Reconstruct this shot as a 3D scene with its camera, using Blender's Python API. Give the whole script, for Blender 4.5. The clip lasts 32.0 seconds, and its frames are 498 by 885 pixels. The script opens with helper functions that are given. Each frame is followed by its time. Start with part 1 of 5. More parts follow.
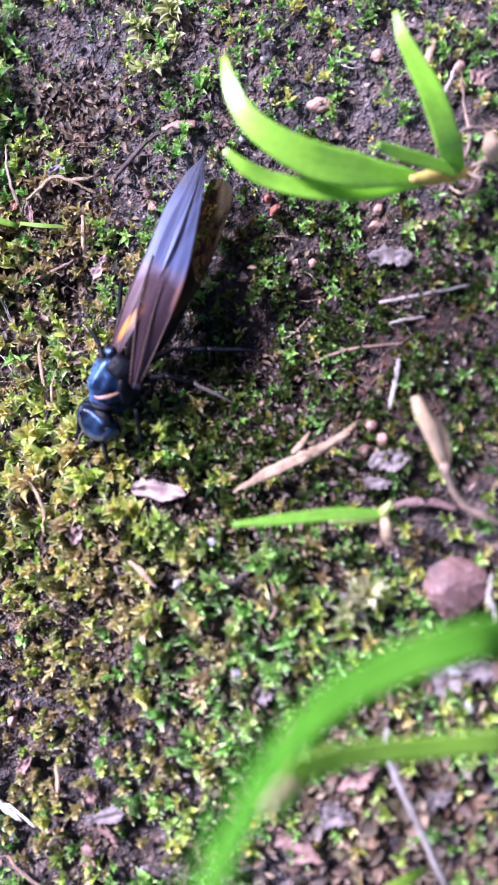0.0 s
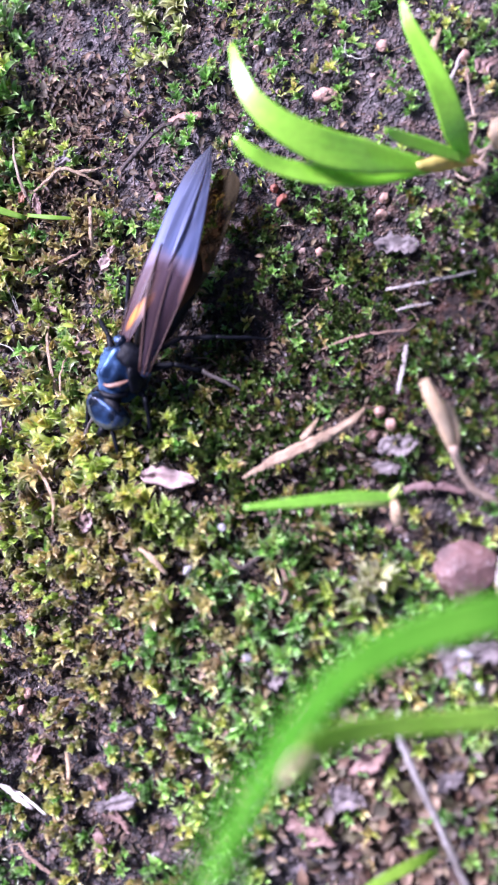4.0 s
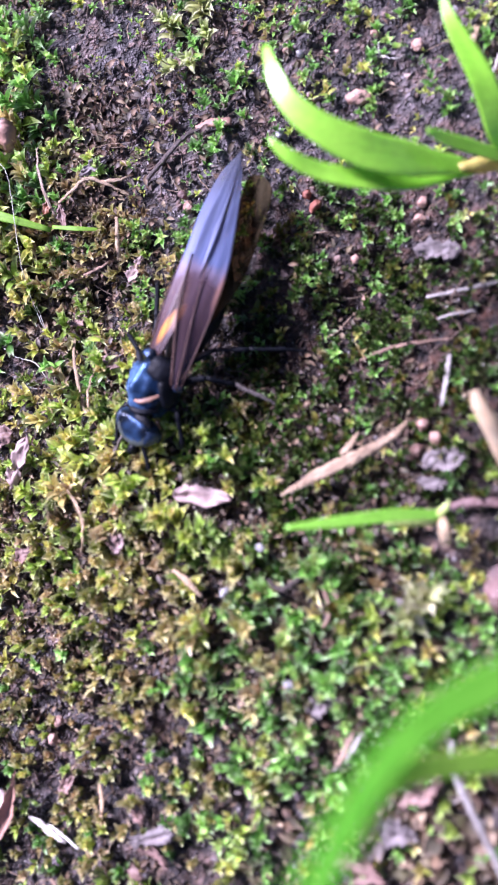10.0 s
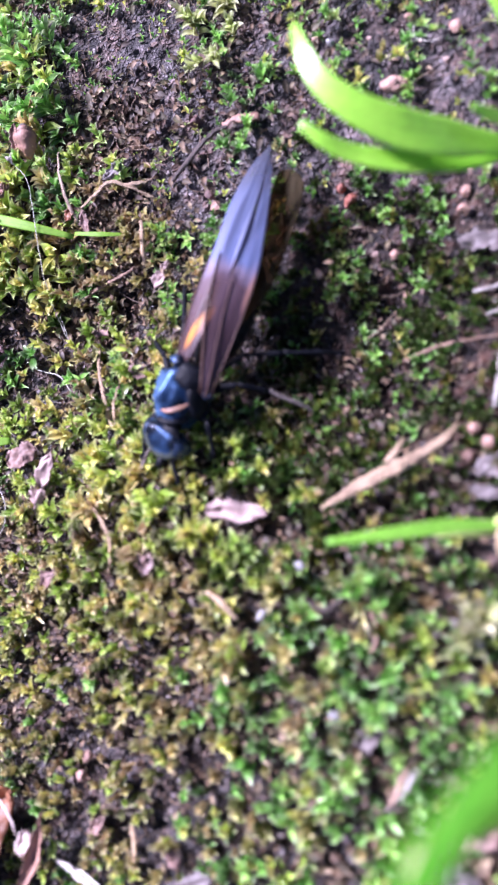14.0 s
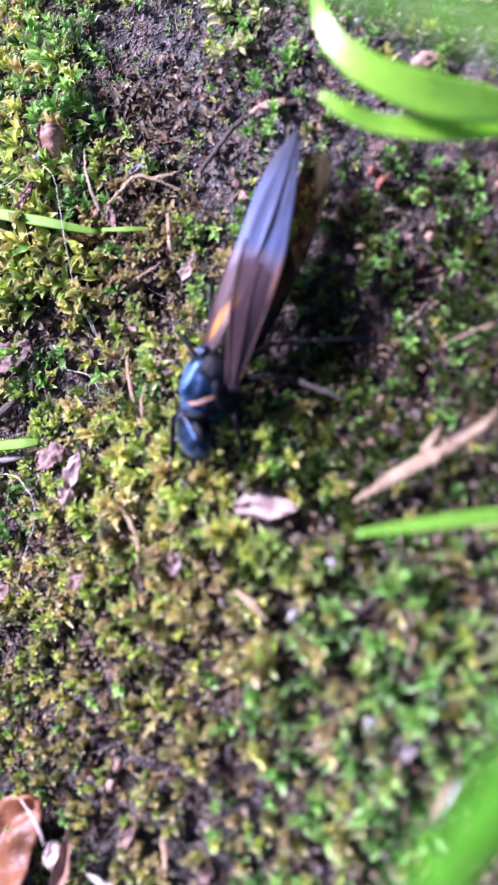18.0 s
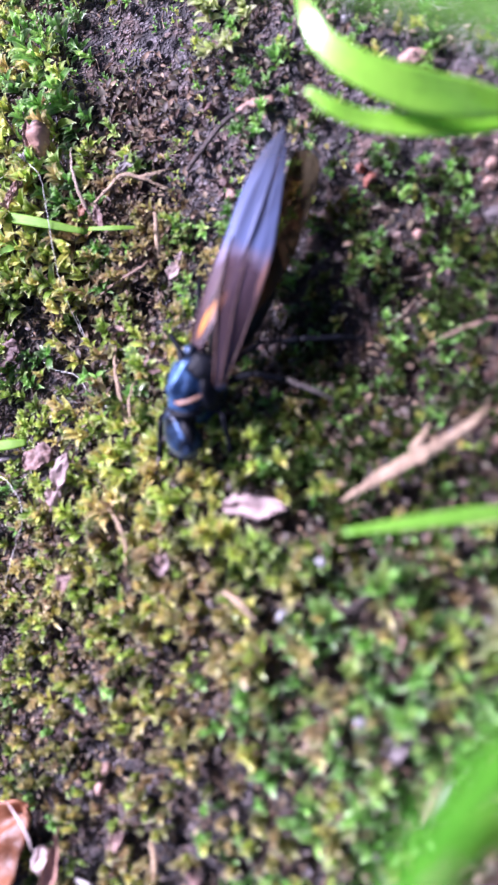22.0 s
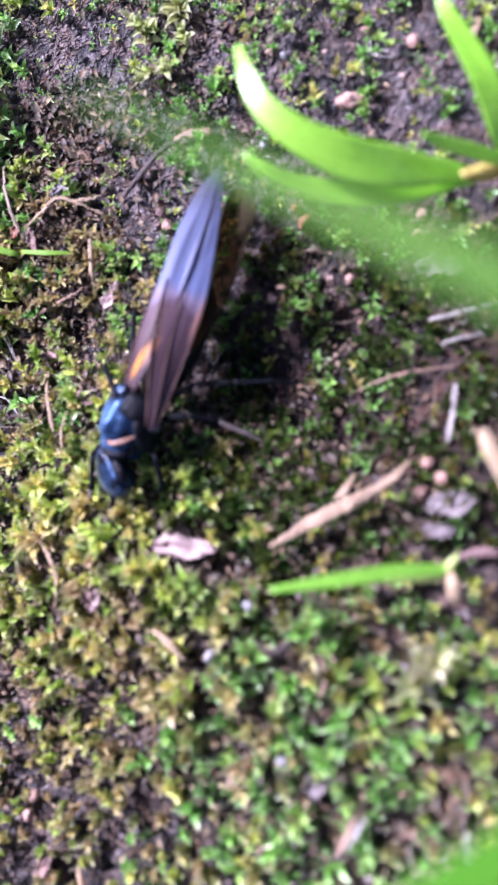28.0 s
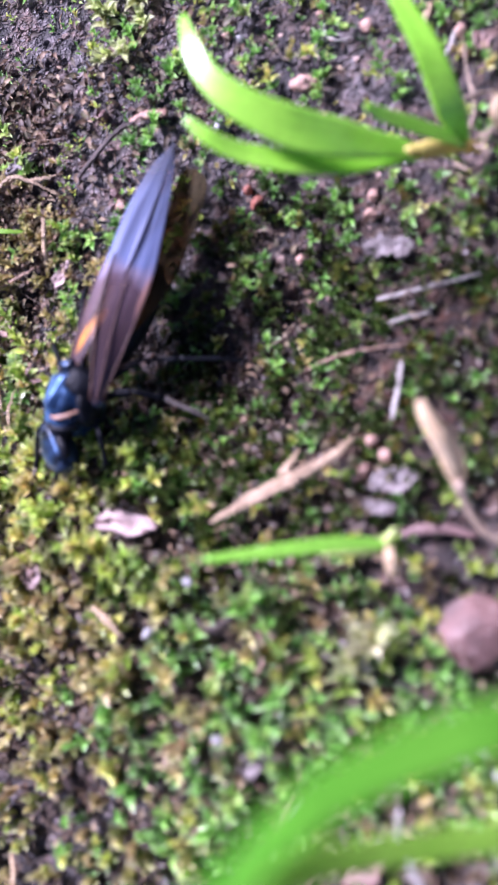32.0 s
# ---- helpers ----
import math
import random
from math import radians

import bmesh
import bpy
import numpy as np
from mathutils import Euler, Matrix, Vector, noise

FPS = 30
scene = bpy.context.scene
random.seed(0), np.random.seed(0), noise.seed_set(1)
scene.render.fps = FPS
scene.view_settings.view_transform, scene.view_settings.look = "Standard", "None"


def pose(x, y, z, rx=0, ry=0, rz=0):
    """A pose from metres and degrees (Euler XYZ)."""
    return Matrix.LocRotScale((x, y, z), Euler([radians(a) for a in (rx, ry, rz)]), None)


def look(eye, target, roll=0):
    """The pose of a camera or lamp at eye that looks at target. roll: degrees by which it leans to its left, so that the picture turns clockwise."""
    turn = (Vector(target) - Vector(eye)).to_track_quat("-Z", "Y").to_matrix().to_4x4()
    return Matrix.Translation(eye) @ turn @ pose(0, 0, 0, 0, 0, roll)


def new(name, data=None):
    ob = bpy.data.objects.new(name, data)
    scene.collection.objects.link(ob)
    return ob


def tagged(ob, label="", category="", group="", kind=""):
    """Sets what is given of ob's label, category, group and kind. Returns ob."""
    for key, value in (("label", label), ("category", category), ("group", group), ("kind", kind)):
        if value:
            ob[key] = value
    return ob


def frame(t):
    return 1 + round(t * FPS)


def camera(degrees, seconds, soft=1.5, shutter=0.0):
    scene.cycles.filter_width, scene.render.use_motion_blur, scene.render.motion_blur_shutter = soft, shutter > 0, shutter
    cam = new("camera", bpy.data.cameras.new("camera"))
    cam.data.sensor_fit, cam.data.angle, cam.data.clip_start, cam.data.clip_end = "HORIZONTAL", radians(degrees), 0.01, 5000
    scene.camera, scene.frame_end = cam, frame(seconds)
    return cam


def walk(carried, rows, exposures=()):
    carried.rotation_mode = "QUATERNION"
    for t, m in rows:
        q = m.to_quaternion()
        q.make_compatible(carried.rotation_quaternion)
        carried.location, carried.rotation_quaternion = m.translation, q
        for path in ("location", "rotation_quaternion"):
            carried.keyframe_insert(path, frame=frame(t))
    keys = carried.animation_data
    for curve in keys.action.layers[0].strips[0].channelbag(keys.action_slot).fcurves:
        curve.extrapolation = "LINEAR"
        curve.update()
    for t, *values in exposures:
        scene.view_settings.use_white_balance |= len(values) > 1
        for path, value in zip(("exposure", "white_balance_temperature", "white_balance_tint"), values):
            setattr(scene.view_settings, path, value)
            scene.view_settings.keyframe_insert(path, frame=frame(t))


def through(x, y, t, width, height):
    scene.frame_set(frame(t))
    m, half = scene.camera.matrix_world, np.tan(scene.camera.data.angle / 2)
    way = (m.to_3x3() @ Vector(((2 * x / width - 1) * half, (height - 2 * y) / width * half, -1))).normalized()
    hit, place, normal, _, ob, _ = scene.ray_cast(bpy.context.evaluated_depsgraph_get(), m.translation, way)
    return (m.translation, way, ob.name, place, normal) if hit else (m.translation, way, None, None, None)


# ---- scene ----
cam = camera(33.387, 32.0, soft=2.2)
cam.data.dof.use_dof = True
cam.data.dof.focus_distance = 0.0655
cam.data.dof.aperture_fstop = 40.0
PATH = [
    (0, pose(0.020036, -0.012042, 0.054776, 9.090, 18.502, 1.666)),
    (0.5, pose(0.019113, -0.012487, 0.055925, 9.164, 18.693, 1.431)),
    (1, pose(0.018528, -0.012244, 0.055956, 9.023, 18.640, 1.441)),
    (1.5, pose(0.021632, -0.013390, 0.054819, 9.518, 18.668, 2.102)),
    (2, pose(0.021299, -0.013304, 0.053867, 9.394, 18.384, 1.980)),
    (2.5, pose(0.019958, -0.013310, 0.054522, 9.578, 18.433, 1.546)),
    (4.5, pose(0.019362, -0.013411, 0.055109, 9.331, 18.466, 1.297)),
    (5, pose(0.019276, -0.013426, 0.054362, 9.444, 18.738, 1.336)),
    (5.5, pose(0.020565, -0.013925, 0.054020, 9.679, 18.702, 1.551)),
    (6, pose(0.019889, -0.013646, 0.053998, 9.605, 18.614, 1.448)),
    (6.5, pose(0.020059, -0.013837, 0.054009, 9.624, 18.678, 1.396)),
    (7, pose(0.019991, -0.014130, 0.053926, 9.656, 18.727, 1.331)),
    (7.5, pose(0.020025, -0.013970, 0.054167, 9.558, 18.702, 1.282)),
    (8, pose(0.018969, -0.013323, 0.054506, 9.243, 18.521, 1.123)),
    (8.5, pose(0.018945, -0.013502, 0.054008, 9.429, 18.823, 1.073)),
    (9, pose(0.018354, -0.013007, 0.053512, 9.612, 18.999, 1.082)),
    (9.5, pose(0.017930, -0.012716, 0.053588, 9.781, 19.280, 0.930)),
    (10, pose(0.017388, -0.012690, 0.053457, 9.897, 19.649, 0.721)),
    (10.5, pose(0.017605, -0.013111, 0.053022, 10.118, 19.988, 0.716)),
    (11, pose(0.017906, -0.013060, 0.052904, 10.250, 19.878, 0.916)),
    (11.5, pose(0.017969, -0.012102, 0.050920, 10.672, 19.995, 1.239)),
    (12, pose(0.018774, -0.012468, 0.051530, 10.870, 19.930, 1.382)),
    (12.5, pose(0.018214, -0.012068, 0.050922, 10.887, 19.975, 1.171)),
    (13, pose(0.017440, -0.012225, 0.051688, 10.857, 19.979, 0.811)),
    (13.5, pose(0.016451, -0.011896, 0.050698, 10.893, 20.357, 0.338)),
    (14, pose(0.016088, -0.012990, 0.049656, 11.406, 22.381, -0.041)),
    (14.5, pose(0.017089, -0.013385, 0.045604, 12.321, 25.351, 0.010)),
    (15, pose(0.016949, -0.013670, 0.045961, 12.642, 26.565, -0.021)),
    (15.5, pose(0.016685, -0.013604, 0.046225, 12.692, 26.704, -0.078)),
    (17.5, pose(0.016302, -0.013853, 0.046709, 12.569, 26.496, -0.221)),
    (18, pose(0.016669, -0.014052, 0.046641, 12.651, 26.463, -0.126)),
    (18.5, pose(0.017128, -0.014156, 0.046284, 12.788, 26.601, 0.036)),
    (19, pose(0.017199, -0.014369, 0.046777, 12.730, 26.755, 0.088)),
    (19.5, pose(0.017539, -0.014714, 0.046463, 12.637, 26.840, 0.065)),
    (20, pose(0.016941, -0.014687, 0.046633, 12.488, 26.549, -0.267)),
    (20.5, pose(0.016544, -0.014915, 0.047362, 12.304, 26.604, -0.653)),
    (21, pose(0.016141, -0.014419, 0.047189, 12.194, 26.451, -0.772)),
    (21.5, pose(0.016386, -0.014687, 0.046701, 12.539, 26.070, -0.721)),
    (22, pose(0.016759, -0.014164, 0.046123, 12.645, 26.065, -0.541)),
    (22.5, pose(0.016574, -0.014309, 0.046228, 12.821, 25.639, -0.527)),
    (23, pose(0.016004, -0.012888, 0.047155, 12.269, 24.816, -0.535)),
    (23.5, pose(0.014682, -0.009996, 0.050675, 10.612, 23.219, -1.153)),
    (24, pose(0.012206, -0.008691, 0.051142, 9.306, 21.533, -2.303)),
    (24.5, pose(0.013146, -0.009084, 0.049767, 9.394, 20.020, -2.252)),
    (25, pose(0.013730, -0.008877, 0.049035, 9.652, 19.751, -2.007)),
    (25.5, pose(0.015858, -0.009511, 0.047949, 10.055, 19.987, -1.274)),
    (27.5, pose(0.017281, -0.009816, 0.048210, 9.964, 21.474, -0.501)),
    (28, pose(0.017664, -0.009668, 0.047912, 10.104, 21.274, -0.344)),
    (28.5, pose(0.018182, -0.009831, 0.047548, 10.387, 20.837, -0.088)),
    (29, pose(0.018581, -0.010006, 0.046803, 10.598, 20.881, 0.052)),
    (29.5, pose(0.018231, -0.010260, 0.047213, 10.611, 20.872, -0.173)),
    (30, pose(0.017551, -0.010048, 0.047743, 10.389, 21.115, -0.373)),
    (30.5, pose(0.018699, -0.011152, 0.047024, 10.858, 21.038, -0.281)),
    (31, pose(0.019408, -0.011930, 0.046358, 11.367, 20.701, 0.080)),
    (31.5, pose(0.019963, -0.012293, 0.046051, 11.723, 20.378, 0.358)),
    (32, pose(0.019749, -0.012137, 0.046078, 11.823, 20.303, 0.487)),
]
walk(cam, PATH, [(0.0, 1.22, 5380, 41.8), (32.0, 1.22, 5380, 41.8)])

# ---- light ----
SUN_EL, SUN_AZ = 47.0, 142.0   # degrees; azimuth counted from +x towards +y


def daylight():
    world = bpy.data.worlds.new("sky")
    scene.world = world
    world.use_nodes = True
    nt = world.node_tree
    sky = nt.nodes.new("ShaderNodeTexSky")
    sky.sky_type, sky.sun_disc = "NISHITA", False
    sky.sun_elevation, sky.sun_rotation = radians(SUN_EL), radians(90 - SUN_AZ)
    sky.air_density, sky.dust_density = 1.0, 2.0
    bg = nt.nodes["Background"]
    bg.inputs["Strength"].default_value = 0.043
    nt.links.new(sky.outputs[0], bg.inputs["Color"])
    lamp = bpy.data.lights.new("sun", "SUN")
    lamp.energy, lamp.angle, lamp.color = 6.4, radians(18), (1.0, 0.97, 0.93)
    ob = new("sun", lamp)
    a, e = radians(SUN_AZ), radians(SUN_EL)
    way = Vector((math.cos(a) * math.cos(e), math.sin(a) * math.cos(e), math.sin(e)))
    ob.matrix_world = look(way * 2, (0, 0, 0))


daylight()
MM = 0.001

# ---- materials ----


def material(name, build):
    m = bpy.data.materials.new(name)
    m.use_nodes = True
    nt = m.node_tree
    build(nt, nt.nodes["Principled BSDF"])
    return m


def node(nt, kind, **inputs):
    n = nt.nodes.new(kind)
    for k, v in inputs.items():
        n.inputs[k].default_value = v
    return n


def noise_tex(nt, scale, detail=4.0, rough=0.6, coords="Object"):
    """Noise at so many periods a metre."""
    tc = nt.nodes.new("ShaderNodeTexCoord")
    n = node(nt, "ShaderNodeTexNoise", Scale=scale, Detail=detail, Roughness=rough)
    nt.links.new(tc.outputs[coords], n.inputs["Vector"])
    return n


def ramp(nt, source, stops):
    r = nt.nodes.new("ShaderNodeValToRGB")
    els = r.color_ramp.elements
    while len(els) < len(stops):
        els.new(0.5)
    for e, (p, c) in zip(els, stops):
        e.position, e.color = p, (*c, 1)
    nt.links.new(source, r.inputs[0])
    return r.outputs[0]


def mixed(nt, fac, a, b, mode="MIX"):
    m = nt.nodes.new("ShaderNodeMix")
    m.data_type, m.blend_type = "RGBA", mode
    for socket, v in ((m.inputs[0], fac), (m.inputs[6], a), (m.inputs[7], b)):
        if isinstance(v, (int, float)):
            socket.default_value = v
        elif isinstance(v, tuple):
            socket.default_value = (*v, 1)
        else:
            nt.links.new(v, socket)
    return m.outputs[2]


def bumped(nt, bsdf, height, strength, distance):
    b = node(nt, "ShaderNodeBump", Strength=strength, Distance=distance)
    nt.links.new(height, b.inputs["Height"])
    nt.links.new(b.outputs[0], bsdf.inputs["Normal"])


def see_through(nt, bsdf, colour, amount):
    """Light that passes through a leaf."""
    t = nt.nodes.new("ShaderNodeBsdfTranslucent")
    mix = node(nt, "ShaderNodeMixShader", Fac=amount)
    if isinstance(colour, tuple):
        t.inputs[0].default_value = (*colour, 1)
    else:
        nt.links.new(colour, t.inputs[0])
    nt.links.new(bsdf.outputs[0], mix.inputs[1])
    nt.links.new(t.outputs[0], mix.inputs[2])
    nt.links.new(mix.outputs[0], nt.nodes["Material Output"].inputs[0])


def soil(nt, b):
    """Grey-violet crumbly soil, red-brown in one hollow whose shade is painted in, with pale mineral grains."""
    big, fine, grit = noise_tex(nt, 140, 5), noise_tex(nt, 1300, 3, 0.55), noise_tex(nt, 4200, 2, 0.5)
    c = ramp(nt, big.outputs[0], [(0.32, (0.011, 0.008, 0.007)), (0.47, (0.044, 0.037, 0.036)), (0.64, (0.104, 0.090, 0.088))])
    rust = noise_tex(nt, 330, 4, 0.7)
    c = mixed(nt, ramp(nt, rust.outputs[0], [(0.45, (0, 0, 0)), (0.60, (0.85,) * 3)]), c, (0.084, 0.052, 0.038))
    # red-brown zone round the hollow, darkened to hold the shade lying there
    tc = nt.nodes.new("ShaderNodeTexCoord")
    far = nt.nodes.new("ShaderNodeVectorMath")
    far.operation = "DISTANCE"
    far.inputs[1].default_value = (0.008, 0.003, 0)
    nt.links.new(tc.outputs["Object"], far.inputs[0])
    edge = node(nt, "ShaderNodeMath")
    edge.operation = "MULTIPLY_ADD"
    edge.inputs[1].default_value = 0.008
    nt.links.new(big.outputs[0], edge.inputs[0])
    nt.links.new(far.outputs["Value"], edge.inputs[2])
    shaded_humus = ramp(nt, big.outputs[0], [(0.3, (0.011, 0.006, 0.004)), (0.7, (0.056, 0.026, 0.015))])
    c = mixed(nt, ramp(nt, edge.outputs[0], [(0.013, (1, 1, 1)), (0.0205, (0, 0, 0))]), c, shaded_humus)
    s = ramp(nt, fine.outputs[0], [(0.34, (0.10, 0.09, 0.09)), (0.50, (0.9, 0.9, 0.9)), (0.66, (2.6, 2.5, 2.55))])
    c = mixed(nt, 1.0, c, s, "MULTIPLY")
    g = ramp(nt, grit.outputs[0], [(0.68, (0, 0, 0)), (0.73, (1, 1, 1))])
    c = mixed(nt, g, c, (0.30, 0.27, 0.265))
    nt.links.new(c, b.inputs["Base Color"])
    nt.links.new(ramp(nt, fine.outputs[0], [(0.3, (0.85,) * 3), (0.7, (0.5,) * 3)]), b.inputs["Roughness"])
    h = mixed(nt, 0.35, fine.outputs[0], grit.outputs[0])
    bumped(nt, b, h, 1.0, 0.002)


def flecked(lo, hi, speck, scale=900.0, rough=0.6, bump=0.0002, per_piece=0.0):
    """A solid of two tones with specks, for stones, crumbs and dead plant matter."""
    def build(nt, b):
        n, f = noise_tex(nt, scale, 5, 0.65), noise_tex(nt, scale * 5, 3, 0.6)
        c = ramp(nt, n.outputs[0], [(0.32, lo), (0.68, hi)])
        c = mixed(nt, ramp(nt, f.outputs[0], [(0.58, (0, 0, 0)), (0.68, (1, 1, 1))]), c, speck)
        if per_piece:
            geo = nt.nodes.new("ShaderNodeNewGeometry")
            v = ramp(nt, geo.outputs["Random Per Island"], [(0.0, (1 - per_piece,) * 3), (1.0, (1 + per_piece,) * 3)])
            c = mixed(nt, 1.0, c, v, "MULTIPLY")
        nt.links.new(c, b.inputs["Base Color"])
        b.inputs["Roughness"].default_value = rough
        bumped(nt, b, f.outputs[0], 0.7, bump)
    return build


def moss_leaf(tones, tip, through=0.46, rough=0.30, gloss=0.55):
    """Leaflets: a tone for each shoot, a little of its own for each leaflet, paler at the tip, darker and browner
    towards the base.
    """
    def build(nt, b):
        geo = nt.nodes.new("ShaderNodeNewGeometry")
        f = noise_tex(nt, 2600, 3)
        uv = nt.nodes.new("ShaderNodeUVMap")
        sep = nt.nodes.new("ShaderNodeSeparateXYZ")
        nt.links.new(uv.outputs[0], sep.inputs[0])
        own = node(nt, "ShaderNodeMath")
        own.operation = "MULTIPLY_ADD"
        own.inputs[1].default_value = 0.30
        nt.links.new(geo.outputs["Random Per Island"], own.inputs[0])
        nt.links.new(sep.outputs["Y"], own.inputs[2])
        k = len(tones) - 1
        c = ramp(nt, own.outputs[0], [(i / k, t) for i, t in enumerate(tones)])
        c = mixed(nt, ramp(nt, sep.outputs["X"], [(0.55, (0, 0, 0)), (1.0, (0.6,) * 3)]), c, tip)
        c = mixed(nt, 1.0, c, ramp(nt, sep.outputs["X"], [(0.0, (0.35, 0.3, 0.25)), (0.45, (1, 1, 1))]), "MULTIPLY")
        c = mixed(nt, 1.0, c, ramp(nt, f.outputs[0], [(0.3, (0.7,) * 3), (0.7, (1.25,) * 3)]), "MULTIPLY")
        nt.links.new(c, b.inputs["Base Color"])
        b.inputs["Roughness"].default_value = rough
        b.inputs["Specular IOR Level"].default_value = gloss
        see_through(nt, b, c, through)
    return build


def streaks(nt, across, along, detail=3.0):
    """Noise drawn out along a blade or straw, by the coordinates that sweep() lays on it."""
    uv = nt.nodes.new("ShaderNodeUVMap")
    m = nt.nodes.new("ShaderNodeMapping")
    m.inputs["Scale"].default_value = (across, along, 1)
    nt.links.new(uv.outputs[0], m.inputs["Vector"])
    n = node(nt, "ShaderNodeTexNoise", Scale=1.0, Detail=detail, Roughness=0.6)
    nt.links.new(m.outputs[0], n.inputs["Vector"])
    return n


def grass_leaf(a, b_, through=0.4, rough=0.4, gloss=0.5, coat=0.0):
    """A blade with parallel veins."""
    def build(nt, b):
        n, f, v = noise_tex(nt, 180, 4), noise_tex(nt, 3000, 3), streaks(nt, 14, 2.0)
        c = ramp(nt, n.outputs[0], [(0.3, a), (0.7, b_)])
        c = mixed(nt, 1.0, c, ramp(nt, f.outputs[0], [(0.3, (0.86,) * 3), (0.7, (1.12,) * 3)]), "MULTIPLY")
        c = mixed(nt, 1.0, c, ramp(nt, v.outputs[0], [(0.35, (0.84, 0.88, 0.82)), (0.65, (1.1, 1.07, 1.07))]), "MULTIPLY")
        nt.links.new(c, b.inputs["Base Color"])
        b.inputs["Roughness"].default_value = rough
        b.inputs["Specular IOR Level"].default_value = gloss
        b.inputs["Coat Weight"].default_value = coat
        b.inputs["Coat Roughness"].default_value = 0.36
        bumped(nt, b, v.outputs[0], 0.25, 0.0001)
        see_through(nt, b, c, through)
    return build


def crumb(nt, b):
    """Soil crumbs, each brown, grey, violet or reddish."""
    geo = nt.nodes.new("ShaderNodeNewGeometry")
    c = ramp(nt, geo.outputs["Random Per Island"], [(0.0, (0.018, 0.013, 0.012)), (0.3, (0.055, 0.042, 0.040)), (0.55, (0.11, 0.090, 0.086)), (0.75, (0.115, 0.075, 0.056)), (0.93, (0.19, 0.165, 0.165)), (1.0, (0.42, 0.375, 0.36))])
    f = noise_tex(nt, 4000, 3, 0.7)
    c = mixed(nt, 1.0, c, ramp(nt, f.outputs[0], [(0.3, (0.5,) * 3), (0.7, (1.5,) * 3)]), "MULTIPLY")
    nt.links.new(c, b.inputs["Base Color"])
    b.inputs["Roughness"].default_value = 0.45
    bumped(nt, b, f.outputs[0], 0.8, 0.0002)


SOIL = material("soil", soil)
CRUMB = material("soil_crumb", crumb)
GRIT = material("grit", flecked((0.20, 0.12, 0.09), (0.38, 0.27, 0.22), (0.46, 0.40, 0.37), 1200, 0.6, 0.0002, 0.5))
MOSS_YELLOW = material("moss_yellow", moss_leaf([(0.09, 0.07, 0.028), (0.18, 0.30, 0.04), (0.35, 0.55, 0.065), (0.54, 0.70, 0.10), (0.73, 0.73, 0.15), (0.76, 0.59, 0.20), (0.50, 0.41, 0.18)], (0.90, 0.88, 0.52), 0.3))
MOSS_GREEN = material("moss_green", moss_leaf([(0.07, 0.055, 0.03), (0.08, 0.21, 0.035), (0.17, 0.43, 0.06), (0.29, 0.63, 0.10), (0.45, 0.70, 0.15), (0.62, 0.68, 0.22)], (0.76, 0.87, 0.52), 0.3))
# low dark moss, its tones lowered further by the shade of the hollow
MOSS_SHADED = material("moss_shaded", moss_leaf([(0.025, 0.012, 0.007), (0.018, 0.030, 0.007), (0.028, 0.068, 0.010), (0.05, 0.12, 0.015), (0.13, 0.145, 0.018), (0.17, 0.095, 0.025)], (0.19, 0.23, 0.06), 0.3))
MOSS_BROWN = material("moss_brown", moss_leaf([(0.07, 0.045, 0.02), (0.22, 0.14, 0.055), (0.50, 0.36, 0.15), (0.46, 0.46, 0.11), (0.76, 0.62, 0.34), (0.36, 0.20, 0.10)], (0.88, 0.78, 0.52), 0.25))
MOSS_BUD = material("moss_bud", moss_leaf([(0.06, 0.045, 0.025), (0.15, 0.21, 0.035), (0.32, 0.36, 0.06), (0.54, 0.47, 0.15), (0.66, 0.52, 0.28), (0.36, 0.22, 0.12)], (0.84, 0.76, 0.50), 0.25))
MOSS_PALE = material("moss_pale", moss_leaf([(0.40, 0.44, 0.10), (0.66, 0.68, 0.34), (0.42, 0.54, 0.12), (0.70, 0.64, 0.40)], (0.84, 0.82, 0.60)))
DEAD_LEAF = material("dead_leaflet", moss_leaf([(0.03, 0.02, 0.014), (0.10, 0.07, 0.045), (0.06, 0.045, 0.022), (0.25, 0.165, 0.10), (0.07, 0.034, 0.02), (0.18, 0.15, 0.13), (0.10, 0.09, 0.04), (0.44, 0.33, 0.21), (0.17, 0.10, 0.065)], (0.28, 0.20, 0.14), 0.18, 0.6, 0.3))

# ---- shapes, in millimetres ----


def bump_at(x, y, cx, cy, r):
    return math.exp(-((x - cx) ** 2 + (y - cy) ** 2) / (2 * r * r))


def relief(x, y):
    """The lie of the ground without its crumbs."""
    return (1.3 * bump_at(x, y, -6, -9, 7) + 1.5 * bump_at(x, y, -27, 24, 8) - 1.2 * bump_at(x, y, -17, 6, 5)
            - 1.5 * bump_at(x, y, 9, 11, 6) - 1.5 * bump_at(x, y, 2, 4, 5) + 1.0 * bump_at(x, y, 5, -16, 7)
            - 0.9 * bump_at(x, y, -20, -16, 9) + 1.8 * bump_at(x, y, -0.5, 8.5, 2.6) - 0.5)


def height(x, y):
    n = noise.noise
    return (relief(x, y) + 0.55 * n((x * 0.28, y * 0.28, 3.1)) + 0.34 * n((x * 0.75, y * 0.75, 7.7))
            + 0.20 * n((x * 1.7, y * 1.7, 1.3)))


